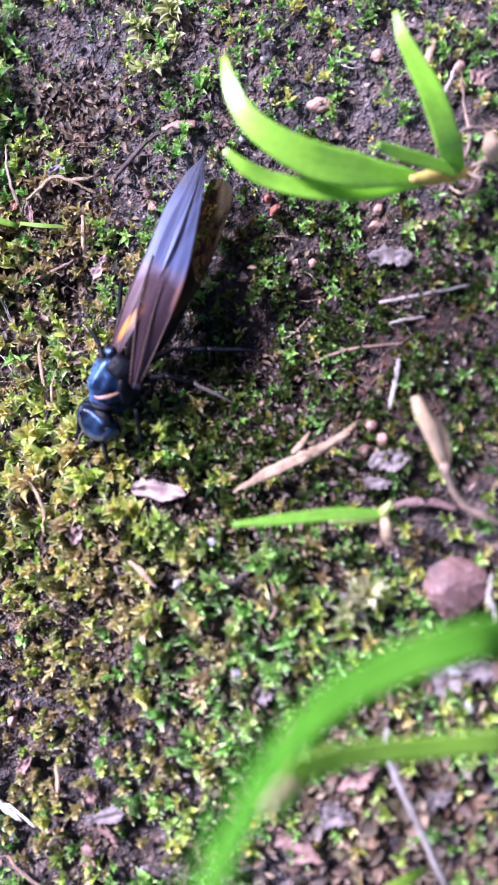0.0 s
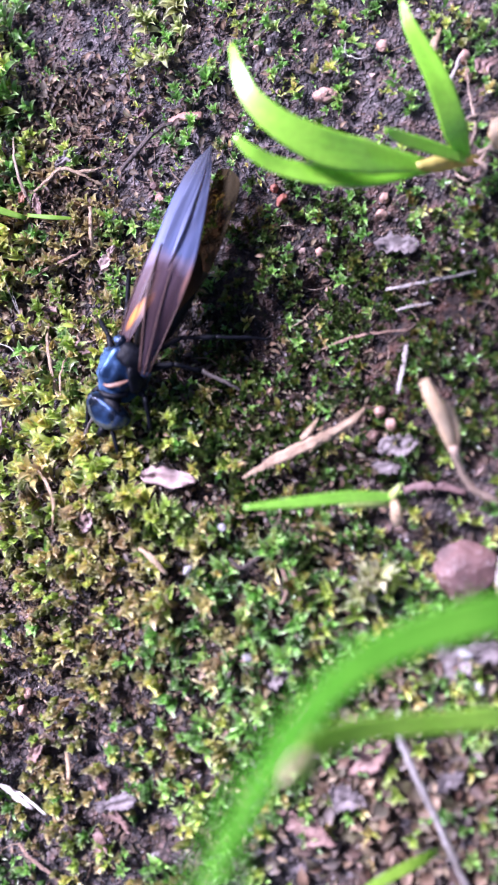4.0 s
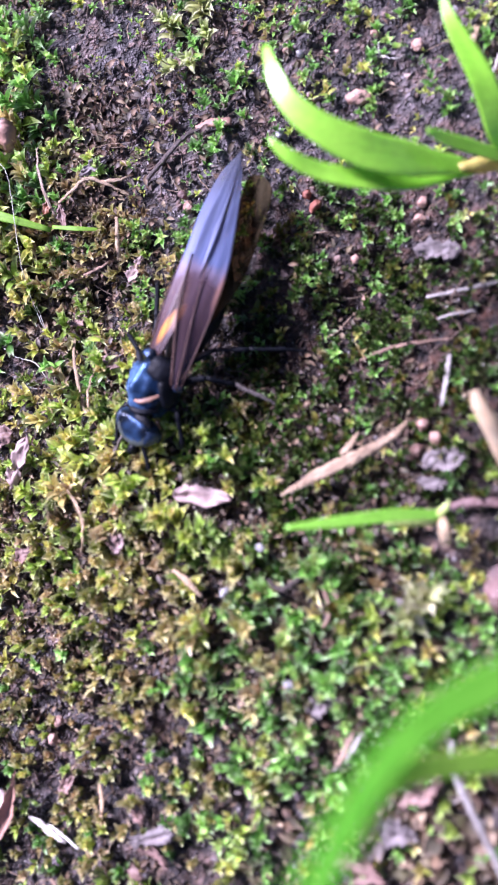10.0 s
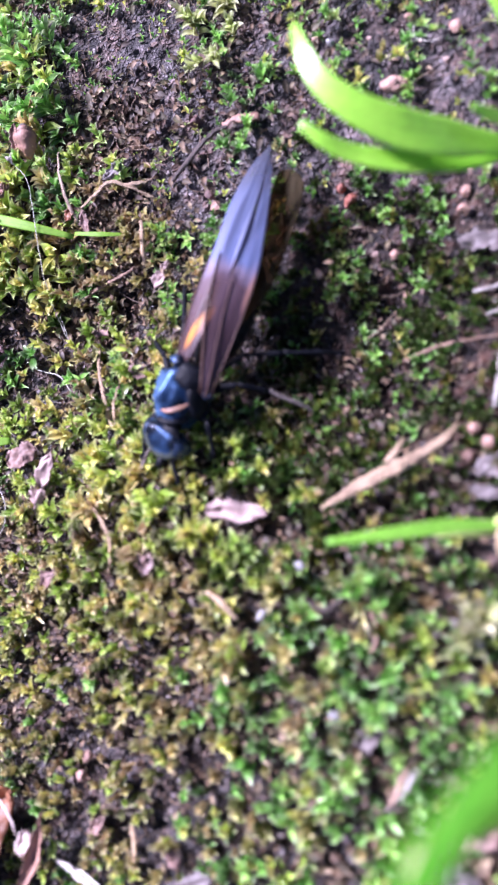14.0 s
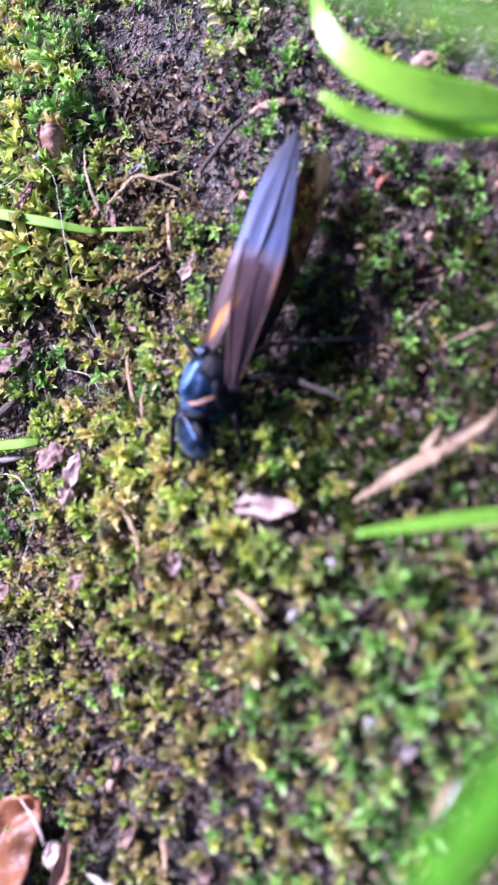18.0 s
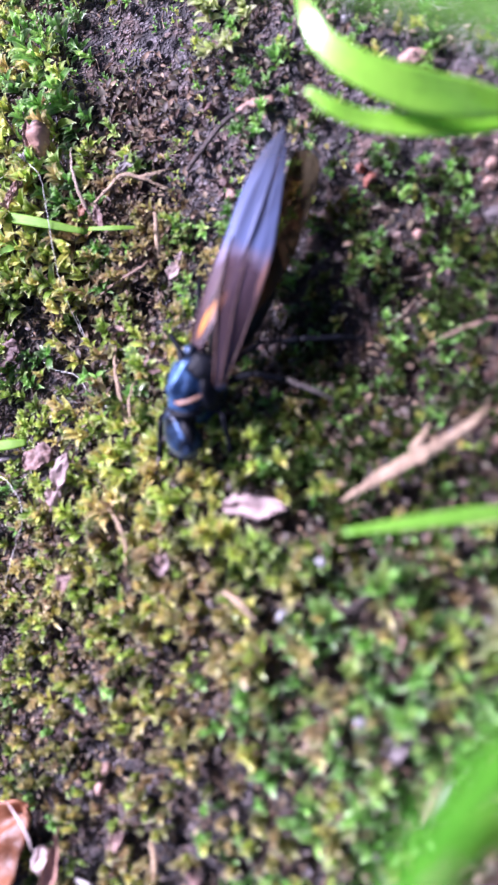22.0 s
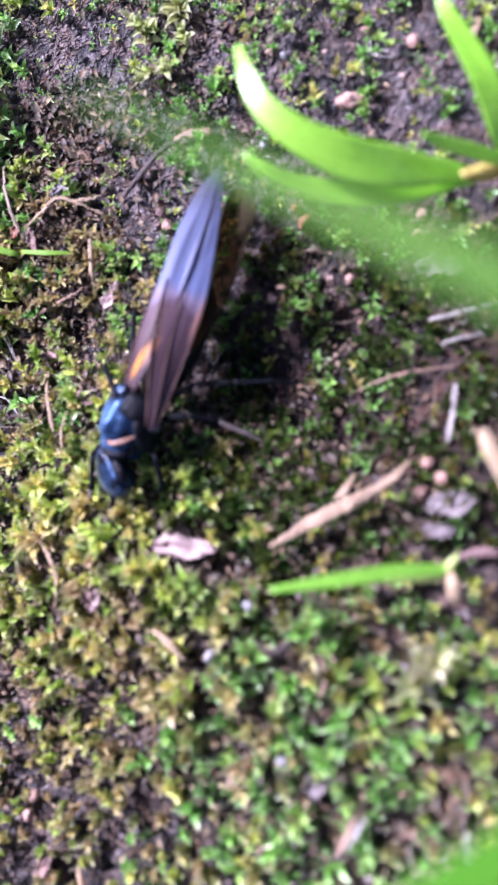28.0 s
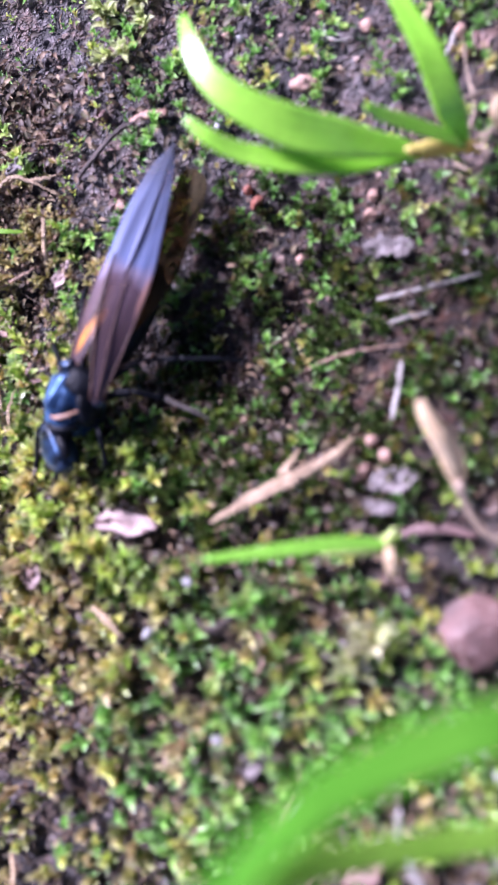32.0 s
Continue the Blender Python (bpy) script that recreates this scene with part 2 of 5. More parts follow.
def mesh_object(name, verts, faces, mat, smooth=True):
    """A mesh from arrays in millimetres."""
    me = bpy.data.meshes.new(name)
    verts, faces = np.asarray(verts, np.float32), np.asarray(faces, np.int32)
    k = faces.shape[1]
    me.vertices.add(len(verts))
    me.vertices.foreach_set("co", (verts * MM).ravel())
    me.loops.add(faces.size)
    me.loops.foreach_set("vertex_index", faces.ravel())
    me.polygons.add(len(faces))
    me.polygons.foreach_set("loop_start", np.arange(0, faces.size, k, dtype=np.int32))
    me.polygons.foreach_set("use_smooth", np.full(len(faces), smooth))
    me.update(calc_edges=True)
    me.materials.append(mat)
    return new(name, me)


# ---- ground ----


def spread(lo, hi, step, far):
    """Grid lines: even over the near stretch, ever wider apart out to the far edge."""
    near = np.arange(lo, hi + step / 2, step)
    out, gap = [], step
    while not out or out[-1] < far:
        gap *= 1.35
        out.append((out[-1] if out else 0.0) + gap)
    out = np.array(out)
    return np.concatenate([lo - out[::-1], near, hi + out])


def build_ground():
    xs, ys = spread(-44, 32, 0.29, 20000), spread(-44, 50, 0.29, 20000)
    verts = np.zeros((len(ys), len(xs), 3))
    for j, y in enumerate(ys):
        for i, x in enumerate(xs):
            near = -60 < x < 50 and -60 < y < 66
            z = height(x, y) if near else -0.5
            if near:
                z += 0.22 * noise.noise((x * 1.5, y * 1.5, 9.2)) + 0.30 * abs(noise.noise((x * 0.95, y * 0.95, 2.2))) + 0.15 * noise.noise((x * 2.6, y * 2.6, 4.4))
            verts[j, i] = x, y, z
    n = len(xs)
    a = (np.arange(len(ys) - 1)[:, None] * n + np.arange(n - 1)[None]).ravel()
    faces = np.stack([a, a + 1, a + n + 1, a + n], 1)
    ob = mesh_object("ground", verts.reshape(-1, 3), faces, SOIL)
    tagged(ob, "damp dark brown crumbly garden soil with moss on it", "soil", kind="structure")


build_ground()

# ---- moss ----


def leaflet(broad=1.0):
    """One leaflet along +x, one long: keeled along its midrib, broadest before the middle, its pointed tip bent outwards."""
    v, f = [(0, 0, 0)], []
    for s, w, z in ((0.16, 0.125, 0.03), (0.42, 0.19, 0.09), (0.70, 0.145, 0.09), (0.88, 0.065, 0.04)):
        v += [(s, -w * broad, z + 0.13), (s, 0, z - 0.03), (s, w * broad, z + 0.13)]
    v.append((1.0, 0, -0.04))
    f += [(0, 1, 2), (0, 2, 3)]
    for b in (1, 4, 7):
        f += [(b, b + 3, b + 4), (b, b + 4, b + 1), (b + 1, b + 4, b + 5), (b + 1, b + 5, b + 2)]
    f += [(10, 13, 11), (11, 13, 12)]
    return np.array(v, float), np.array(f)


def sprayed(name, leaf, faces, at, turn, tilt, size, wide, lean, tone, mat):
    """Leaflets set at their places as one mesh; each carries how far along itself a point lies, and its shoot's tone."""
    p = leaf[None] * size[:, None, None]
    p[:, :, 1] *= wide[:, None]
    c, s = np.cos(tilt)[:, None], np.sin(tilt)[:, None]
    x, z = p[:, :, 0] * c - p[:, :, 2] * s, p[:, :, 0] * s + p[:, :, 2] * c
    c, s = np.cos(turn)[:, None], np.sin(turn)[:, None]
    p = np.stack([x * c - p[:, :, 1] * s + lean[:, :1] * z, x * s + p[:, :, 1] * c + lean[:, 1:] * z, z], 2) + at[:, None]
    f = faces[None] + (np.arange(len(at)) * len(leaf))[:, None, None]
    ob = mesh_object(name, p.reshape(-1, 3), f.reshape(-1, 3), mat)
    uv = np.stack([np.tile(leaf[:, 0], len(at)), np.repeat(tone, len(leaf))], 1).astype(np.float32)[f.ravel()]
    ob.data.uv_layers.new(name="UVMap").uv.foreach_set("vector", uv.ravel())
    return ob


def rosettes(name, spots, mat, label, rng, lean=0.25, broad=1.0):
    """Moss shoots at (x, y, size, leaves, closed): leaflets round a short stalk, spread like a star or closed like a bud."""
    leaf, faces = leaflet(broad)
    at, turn, tilt, size, wide, lie, tone = [], [], [], [], [], [], []
    for x, y, r, n, closed in spots:
        z = height(x, y)
        top = r * rng.uniform(0.7, 1.9) + max(0.0, 1.8 * noise.noise((x * 0.6, y * 0.6, 61.0)) + 0.8 * noise.noise((x * 0.25, y * 0.25, 17.0)))
        lx = rng.normal(0, lean) + 0.8 * noise.noise((x * 0.5, y * 0.5, 91.0))
        ly = rng.normal(0, lean) + 0.8 * noise.noise((x * 0.5, y * 0.5, 95.0))
        spin, shade = rng.uniform(0, 6.28), 0.5 + 0.16 * rng.normal() + 0.45 * noise.noise((x * 0.45, y * 0.45, 37.0))
        for i in range(n):
            up = i / (n - 1)
            h = 0.25 + 0.55 * up
            at.append((x + lx * top * h, y + ly * top * h, z + top * h))
            turn.append(spin + 2.4 * i + rng.normal(0, 0.25))
            tilt.append(math.radians(22 + 48 * up + rng.normal(0, 9) + closed * 36 * (1 - up)))
            size.append(r * rng.uniform(0.8, 1.2) * (1.05 - 0.35 * up))
            wide.append(rng.uniform(0.8, 1.15) * (1 + 0.45 * closed))
            lie.append((0.5 * lx, 0.5 * ly))
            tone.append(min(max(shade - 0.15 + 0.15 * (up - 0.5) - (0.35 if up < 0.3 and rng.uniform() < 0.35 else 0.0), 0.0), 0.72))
    ob = sprayed(name, leaf, faces, *map(np.array, (at, turn, tilt, size, wide, lie, tone)), mat)
    return tagged(ob, label, "moss", kind="stuff")


def cover(x, y):
    """How thickly moss grows, 0 to 1, how yellow and how dry it is."""
    b = bump_at
    dense = (0.85 * b(x, y, -12, -5, 7) + 0.5 * b(x, y, -9, -12, 6) + 0.30 * b(x, y, -14, -22, 10) + 1.2 * b(x, y, -29, 15, 7) + 1.1 * b(x, y, -33, 30, 9)
             + 0.62 * b(x, y, 1, -17, 6) + 0.40 * b(x, y, 3, -3, 5) + 0.22 * b(x, y, 12, -5, 6) + 0.6 * b(x, y, 3, 10, 2) + 0.4 * b(x, y, 8.3, 9, 1.2) + 0.3 * b(x, y, 16, 7, 3) + 0.25 * b(x, y, -5, 1, 3) + 0.2 * b(x, y, 13, -20, 8)
             + 0.55 * b(x, y, -18, 17, 4) + 0.5 * b(x, y, -27, -12, 8) + 0.45 * b(x, y, 0, -8, 5) + 0.2 * b(x, y, 16, 9, 4)
             + 0.11 + 0.16 * b(x, y, -12, 24, 8) + 0.22 * b(x, y, -21, -8, 7) + 0.3 * b(x, y, -14, -3, 5) + 0.4 * b(x, y, -14, 11, 3) + 0.1 * b(x, y, 6, 13, 3) + 0.5 * b(x, y, -26, 24, 4))
    dense += 0.9 * b(x, y, -24, 13, 4) + 0.35 * b(x, y, -9, -6, 4) + 0.3 * b(x, y, 1, -18, 5) + 0.7 * b(x, y, -4.8, 0.6, 2.6) + 0.3 * b(x, y, 6, 4, 4)
    dense -= 0.5 * b(x, y, -18.5, 29, 4) + 0.25 * b(x, y, -16, 22.5, 4) + 0.4 * b(x, y, -21, 7.5, 3) + 0.34 * b(x, y, -16, 25, 5) + 0.5 * b(x, y, -22, 4, 4) + 0.4 * b(x, y, -9, 18, 4) + 0.2 * b(x, y, -13, 27, 8) + 0.15 * b(x, y, 6, 22, 9) + 0.2 * b(x, y, 12, 14, 4) + 0.2 * b(x, y, 2, 5, 3) + 0.35 * b(x, y, 10, -28, 6) + 0.30 * b(x, y, -12, -21, 8) + 0.12 * b(x, y, -18, -10, 6) + 0.35 * b(x, y, 15, -10, 3)
    yellow = (0.1 * b(x, y, -24, 13, 5) + 0.2 * b(x, y, -26, 30, 6) + 0.9 * b(x, y, -12, -6, 7) + 0.35 * b(x, y, -14, -20, 10) + 0.7 * b(x, y, -30, 14, 9) + 0.3 + 0.3 * b(x, y, 12, -14, 9)
              - 0.6 * b(x, y, 2, -18, 6) - 0.3 * b(x, y, 4, 8, 8) - 0.3 * b(x, y, -18, 22, 6))
    dry = 0.04 - 0.6 * b(x, y, -24, 13, 5) - 0.3 * b(x, y, -25, 28, 6) + 0.5 * b(x, y, -5.0, 1.0, 2.2) + 0.35 * b(x, y, -18, 19, 4) + 0.95 * b(x, y, -15.5, 12, 4.5) + 0.42 * b(x, y, -14, -18, 8) + 0.15 * b(x, y, 3, 3, 5)
    return dense, yellow, dry


BARE = ((-5.3, -7.4, 1.5), (-3.9, -7.5, 1.5))   # where a petal lies flat on the moss


def build_moss():
    rng = np.random.default_rng(11)
    kinds = {"yellow": [], "green": [], "brown": [], "dark": [], "bud": []}
    taken = {}
    for _ in range(90000):
        x, y = rng.uniform(-44, 31), rng.uniform(-44, 50)
        d, yel, dry = cover(x, y)
        patch = noise.noise((x * 0.33, y * 0.33, 21.0)) + 0.8 * noise.noise((x * 0.8, y * 0.8, 4.0))
        if rng.uniform() > 0.90 * d + 2.4 * patch * (0.25 + d):
            continue
        lush = bump_at(x, y, -31, 17, 9) + 0.8 * bump_at(x, y, -25, 27, 6)
        bold = bump_at(x, y, -12, -4, 6) + 0.8 * bump_at(x, y, -24, 13, 4) + 0.7 * bump_at(x, y, 1, -17, 6) + 0.4 * bump_at(x, y, -3, -9, 5)
        # how far into the hollow's shade; moss there takes the darkened tones
        shaded = min(1.0, 1.2 * bump_at(x, y, 5, 1, 7) + bump_at(x, y, 13, 2, 6) + 0.8 * bump_at(x, y, 4, 10, 5) + 0.6 * bump_at(x, y, 2, -4, 4))
        r = (0.58 + 0.55 * min(bold, 1.1) + 0.75 * min(lush, 1.0) + 0.22 * bump_at(x, y, -14, -16, 11)) * rng.uniform(0.75, 1.3) * (1 - 0.18 * shaded)
        bud = 1.2 * bump_at(x, y, -14, -20, 9) + 0.4 * noise.noise((x * 0.5, y * 0.5, 71.0))
        closed = 1.0 if rng.uniform() < bud else 0.0
        room = r * (0.70 - 0.16 * min(bold, 1.0))
        cell = (int(x // 1.6), int(y // 1.6))
        if any((x - u) ** 2 + (y - v) ** 2 < ((room + q) * 0.56) ** 2 for i in (-1, 0, 1) for j in (-1, 0, 1) for u, v, q in taken.get((cell[0] + i, cell[1] + j), ())):
            continue
        if any((x - cx) ** 2 + ((y - cy) * w) ** 2 < 4.6 for cx, cy, w in BARE):
            continue
        taken.setdefault(cell, []).append((x, y, room))
        tone = yel + 0.7 * noise.noise((x * 0.22, y * 0.22, 33.0)) + 0.4 * noise.noise((x * 0.7, y * 0.7, 13.0)) + rng.normal(0, 0.2)
        kind = "brown" if rng.uniform() < dry + 0.25 * noise.noise((x * 0.4, y * 0.4, 50.0)) else "yellow" if tone > 0.45 else "green"
        if closed and rng.uniform() < 0.55:
            kind = "bud"
        if rng.uniform() < 0.85 * shaded:
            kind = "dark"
        kinds[kind].append((x, y, r * 1.25, int(rng.integers(7, 12)), closed))
    for _ in range(1500):
        x, y = rng.uniform(-30, 22), rng.uniform(10, 44)
        if cover(x, y)[0] < 0.35 and noise.noise((x * 0.5, y * 0.5, 44.0)) > -0.05:
            kinds["yellow" if rng.uniform() < 0.5 else "green"].append((x, y, rng.uniform(0.25, 0.6), int(rng.integers(3, 7)), 0.0))
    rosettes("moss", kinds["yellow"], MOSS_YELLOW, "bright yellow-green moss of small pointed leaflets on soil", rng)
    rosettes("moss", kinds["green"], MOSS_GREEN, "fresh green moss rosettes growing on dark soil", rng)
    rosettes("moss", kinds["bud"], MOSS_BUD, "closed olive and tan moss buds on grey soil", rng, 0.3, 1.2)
    rosettes("moss", kinds["dark"], MOSS_SHADED, "dark green and olive low moss with hollow shade painted into its colour", rng, 0.35, 1.25)
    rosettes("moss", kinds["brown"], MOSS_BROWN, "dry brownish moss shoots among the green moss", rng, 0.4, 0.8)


def build_dead_leaflets():
    """Loose dead moss leaflets that lie on the soil between the shoots."""
    rng = np.random.default_rng(21)
    leaf, faces = leaflet()
    at = []
    while len(at) < 26000:
        x, y = rng.uniform(-42, 29), rng.uniform(-42, 48)
        dense = cover(x, y)[0] - 0.5 * bump_at(x, y, 8, 2, 8)
        if rng.uniform() < 0.10 + dense + 0.3 * noise.noise((x * 0.6, y * 0.6, 5.0)):
            raised = rng.uniform() < 0.55 * min(1.0, max(0.0, 2 * dense - 0.2))
            at.append((x, y, height(x, y) + (rng.uniform(0.35, 1.5) if raised else rng.uniform(0.03, 0.25))))
    for _ in range(900):
        x, y = rng.normal(11, 5), rng.normal(-27, 5)
        at.append((x, y, height(x, y) + rng.uniform(0.15, 0.5)))
    for cx, cy, wide, count in ((-16, 22.5, 2.5, 700), (-19, 8, 2, 300), (-15, 14, 3, 400), (-6, 26, 4, 300)):
        for _ in range(count):
            x, y = rng.normal(cx, wide), rng.normal(cy, wide)
            at.append((x, y, height(x, y) + rng.uniform(0.1, 0.6)))
    n = len(at)
    grown = np.where(np.arange(n) < 26000, 1.0, np.where(np.arange(n) < 26900, 2.0, 1.4))
    lie = np.zeros((n, 2))
    ob = sprayed("dead_leaflets", leaf, faces, np.array(at), rng.uniform(0, 6.28, n), rng.normal(0, 0.35, n), rng.uniform(0.35, 0.8, n) * grown, rng.uniform(0.6, 1.3, n) * grown ** 0.5, lie, rng.uniform(0, 0.7, n), DEAD_LEAF)
    tagged(ob, "loose dead brown moss leaflets lying on damp soil", "leaf litter", kind="stuff")


build_moss()
build_dead_leaflets()

# ---- crumbs and grit ----


def lumps(name, spots, mat, label, category, rng):
    """Small angular lumps at (x, y, radius)."""
    bm = bmesh.new()
    bmesh.ops.create_icosphere(bm, subdivisions=1, radius=1)
    base = np.array([v.co[:] for v in bm.verts])
    faces = np.array([[v.index for v in f.verts] for f in bm.faces])
    bm.free()
    out = []
    for x, y, r in spots:
        m = np.array(Euler(rng.uniform(0, 6.28, 3)).to_matrix())
        p = base * (1 + rng.uniform(-0.42, 0.42, (len(base), 1))) * (r * rng.uniform(0.45, 1.35, 3))
        out.append(p @ m.T + (x, y, height(x, y) + 0.1 * r))
    p = np.concatenate(out)
    f = faces[None] + (np.arange(len(spots)) * len(base))[:, None, None]
    return tagged(mesh_object(name, p, f.reshape(-1, 3), mat, False), label, category, kind="stuff")


def build_crumbs():
    rng = np.random.default_rng(5)
    spots = []
    while len(spots) < 42000:
        x, y = rng.uniform(-42, 28), rng.uniform(-42, 48)
        if noise.noise((x * 0.5, y * 0.5, 80.0)) + rng.uniform(-0.6, 0.6) > -0.2 + 1.0 * bump_at(x, y, 8, 3, 9):
            spots.append((x, y, 0.05 + 0.20 * rng.uniform() ** 3.2))
    lumps("soil_crumbs", spots, CRUMB, "dark brown crumbs of damp soil", "soil crumbs", rng)
    spots = []
    while len(spots) < 750:
        x, y = rng.uniform(-42, 28), rng.uniform(-42, 48)
        if rng.uniform() < 0.35 + 0.6 * bump_at(x, y, 5, 20, 9) + 0.6 * bump_at(x, y, 10, -28, 8):
            spots.append((x, y, 0.07 + 0.34 * rng.uniform() ** 3))
    for _ in range(260):
        spots.append((rng.normal(10, 5), rng.normal(-28, 4), rng.uniform(0.08, 0.28)))
    lumps("grit", spots, GRIT, "pinkish and tan grains of grit on the soil", "grit", rng)


build_crumbs()


def litter():
    """Short dead threads strewn over moss and soil."""
    rng = np.random.default_rng(9)
    verts, faces = [], []
    for _ in range(1300):
        x, y = rng.uniform(-40, 26), rng.uniform(-40, 46)
        a, n, r = rng.uniform(0, 6.28), 5, rng.uniform(0.015, 0.05)
        step, z, bend = rng.uniform(0.25, 0.65), height(x, y) + rng.uniform(0.1, 0.9), rng.normal(0, 0.25)
        k = len(verts)
        for i in range(n + 1):
            side = (-math.sin(a), math.cos(a))
            w = r * (1 - 0.6 * abs(2 * i / n - 1) ** 3)
            verts += [(x + side[0] * w, y + side[1] * w, z), (x, y, z + w), (x - side[0] * w, y - side[1] * w, z), (x, y, z - w)]
            x, y, a = x + step * math.cos(a), y + step * math.sin(a), a + bend + rng.normal(0, 0.15)
            z = max(height(x, y) + 0.05, z + rng.normal(0, 0.08))
        for i in range(n):
            for j in range(4):
                p, q = k + 4 * i + j, k + 4 * i + (j + 1) % 4
                faces.append((p, q, q + 4, p + 4))
    tagged(mesh_object("plant_litter", verts, faces, LITTER), "fine tan and brown dead plant threads on moss and soil", "litter", kind="stuff")


LITTER = material("litter", flecked((0.05, 0.03, 0.02), (0.24, 0.16, 0.10), (0.34, 0.27, 0.2), 700, 0.6, 0.0001, 0.8))
litter()

# ---- shapes for things ----


def spline(points, n):
    """A smooth line through points, in n steps a span."""
    p = [np.array(q, float) for q in points]
    p = [2 * p[0] - p[1], *p, 2 * p[-1] - p[-2]]
    out = []
    for i in range(1, len(p) - 2):
        for k in range(n):
            t = k / n
            a, b, c, d = p[i - 1:i + 3]
            out.append(0.5 * (2 * b + (c - a) * t + (2 * a - 5 * b + 4 * c - d) * t * t + (3 * b - a - 3 * c + d) * t ** 3))
    return out + [p[-2]]


def sweep(points, widths, thick=1.0, sides=8, steps=5, up=(0, 0, 1), fold=0.0, wobble=0.0, seed=0):
    """A solid drawn along a line: widths across, thick times as deep, folded along its midrib."""
    rng = np.random.default_rng(seed)
    line = spline(points, steps)
    ws = np.interp(np.linspace(0, 1, len(line)), np.linspace(0, 1, len(widths)), widths)
    if wobble:
        ws = ws * (1 + 0.07 * rng.normal(0, 1, len(ws)).clip(-1.5, 1.5))
    rib = rng.uniform(-0.22, 0.12, sides) * (wobble > 0)
    bm, rings = bmesh.new(), []
    along = bm.loops.layers.uv.new("UVMap")
    run = np.concatenate([[0], np.cumsum([np.linalg.norm(q - p) for p, q in zip(line, line[1:])])])
    up = np.array(up, float)
    for i, (p, w) in enumerate(zip(line, ws)):
        way = line[min(i + 1, len(line) - 1)] - line[max(i - 1, 0)]
        way /= np.linalg.norm(way) + 1e-9
        side = np.cross(way, up)
        side = side / np.linalg.norm(side) if np.linalg.norm(side) > 1e-3 else np.array([1.0, 0, 0])
        lift = np.cross(side, way)
        p = p + rng.normal(0, wobble, 3)
        ring = []
        for k in range(sides):
            a = 2 * math.pi * k / sides
            x, z = math.cos(a) * w / 2 * (1 + rib[k]), math.sin(a) * w / 2 * thick * (1 + rib[k])
            z += fold * abs(x)
            ring.append(bm.verts.new(p + side * x + lift * z))
        rings.append(ring)
    for i, (a, b) in enumerate(zip(rings, rings[1:])):
        for k in range(sides):
            f, j = bm.faces.new((a[k], a[(k + 1) % sides], b[(k + 1) % sides], b[k])), (k + 1) % sides
            for loop, (m, n) in zip(f.loops, ((k, i), (j, i), (j, i + 1), (k, i + 1))):
                loop[along].uv = (0.5 + 0.5 * math.cos(2 * math.pi * m / sides), run[n] * 0.1)
    bm.faces.new(rings[0][::-1])
    bm.faces.new(rings[-1])
    return bm


def blob(centre, radii, turn=(0, 0, 0), rough=0.0, freq=1.0, seed=0, level=3, cuts=0):
    """A rounded body; rough and cuts make a stone of it."""
    bm = bmesh.new()
    bmesh.ops.create_icosphere(bm, subdivisions=level, radius=1)
    rng = np.random.default_rng(seed)
    planes = [(Vector(rng.normal(0, 1, 3)).normalized(), rng.uniform(0.55, 0.85)) for _ in range(cuts)]
    m = Euler([radians(a) for a in turn]).to_matrix()
    for v in bm.verts:
        q = v.co.copy()
        for nrm, d in planes:
            over = q.dot(nrm) - d
            if over > 0:
                q -= nrm * over * 0.9
        q *= 1 + rough * noise.noise(q * freq + Vector((seed * 3.7, 0, 0))) + 0.4 * rough * noise.noise(q * freq * 3 + Vector((0, seed, 0)))
        v.co = m @ Vector((q.x * radii[0], q.y * radii[1], q.z * radii[2])) + Vector(centre)
    return bm


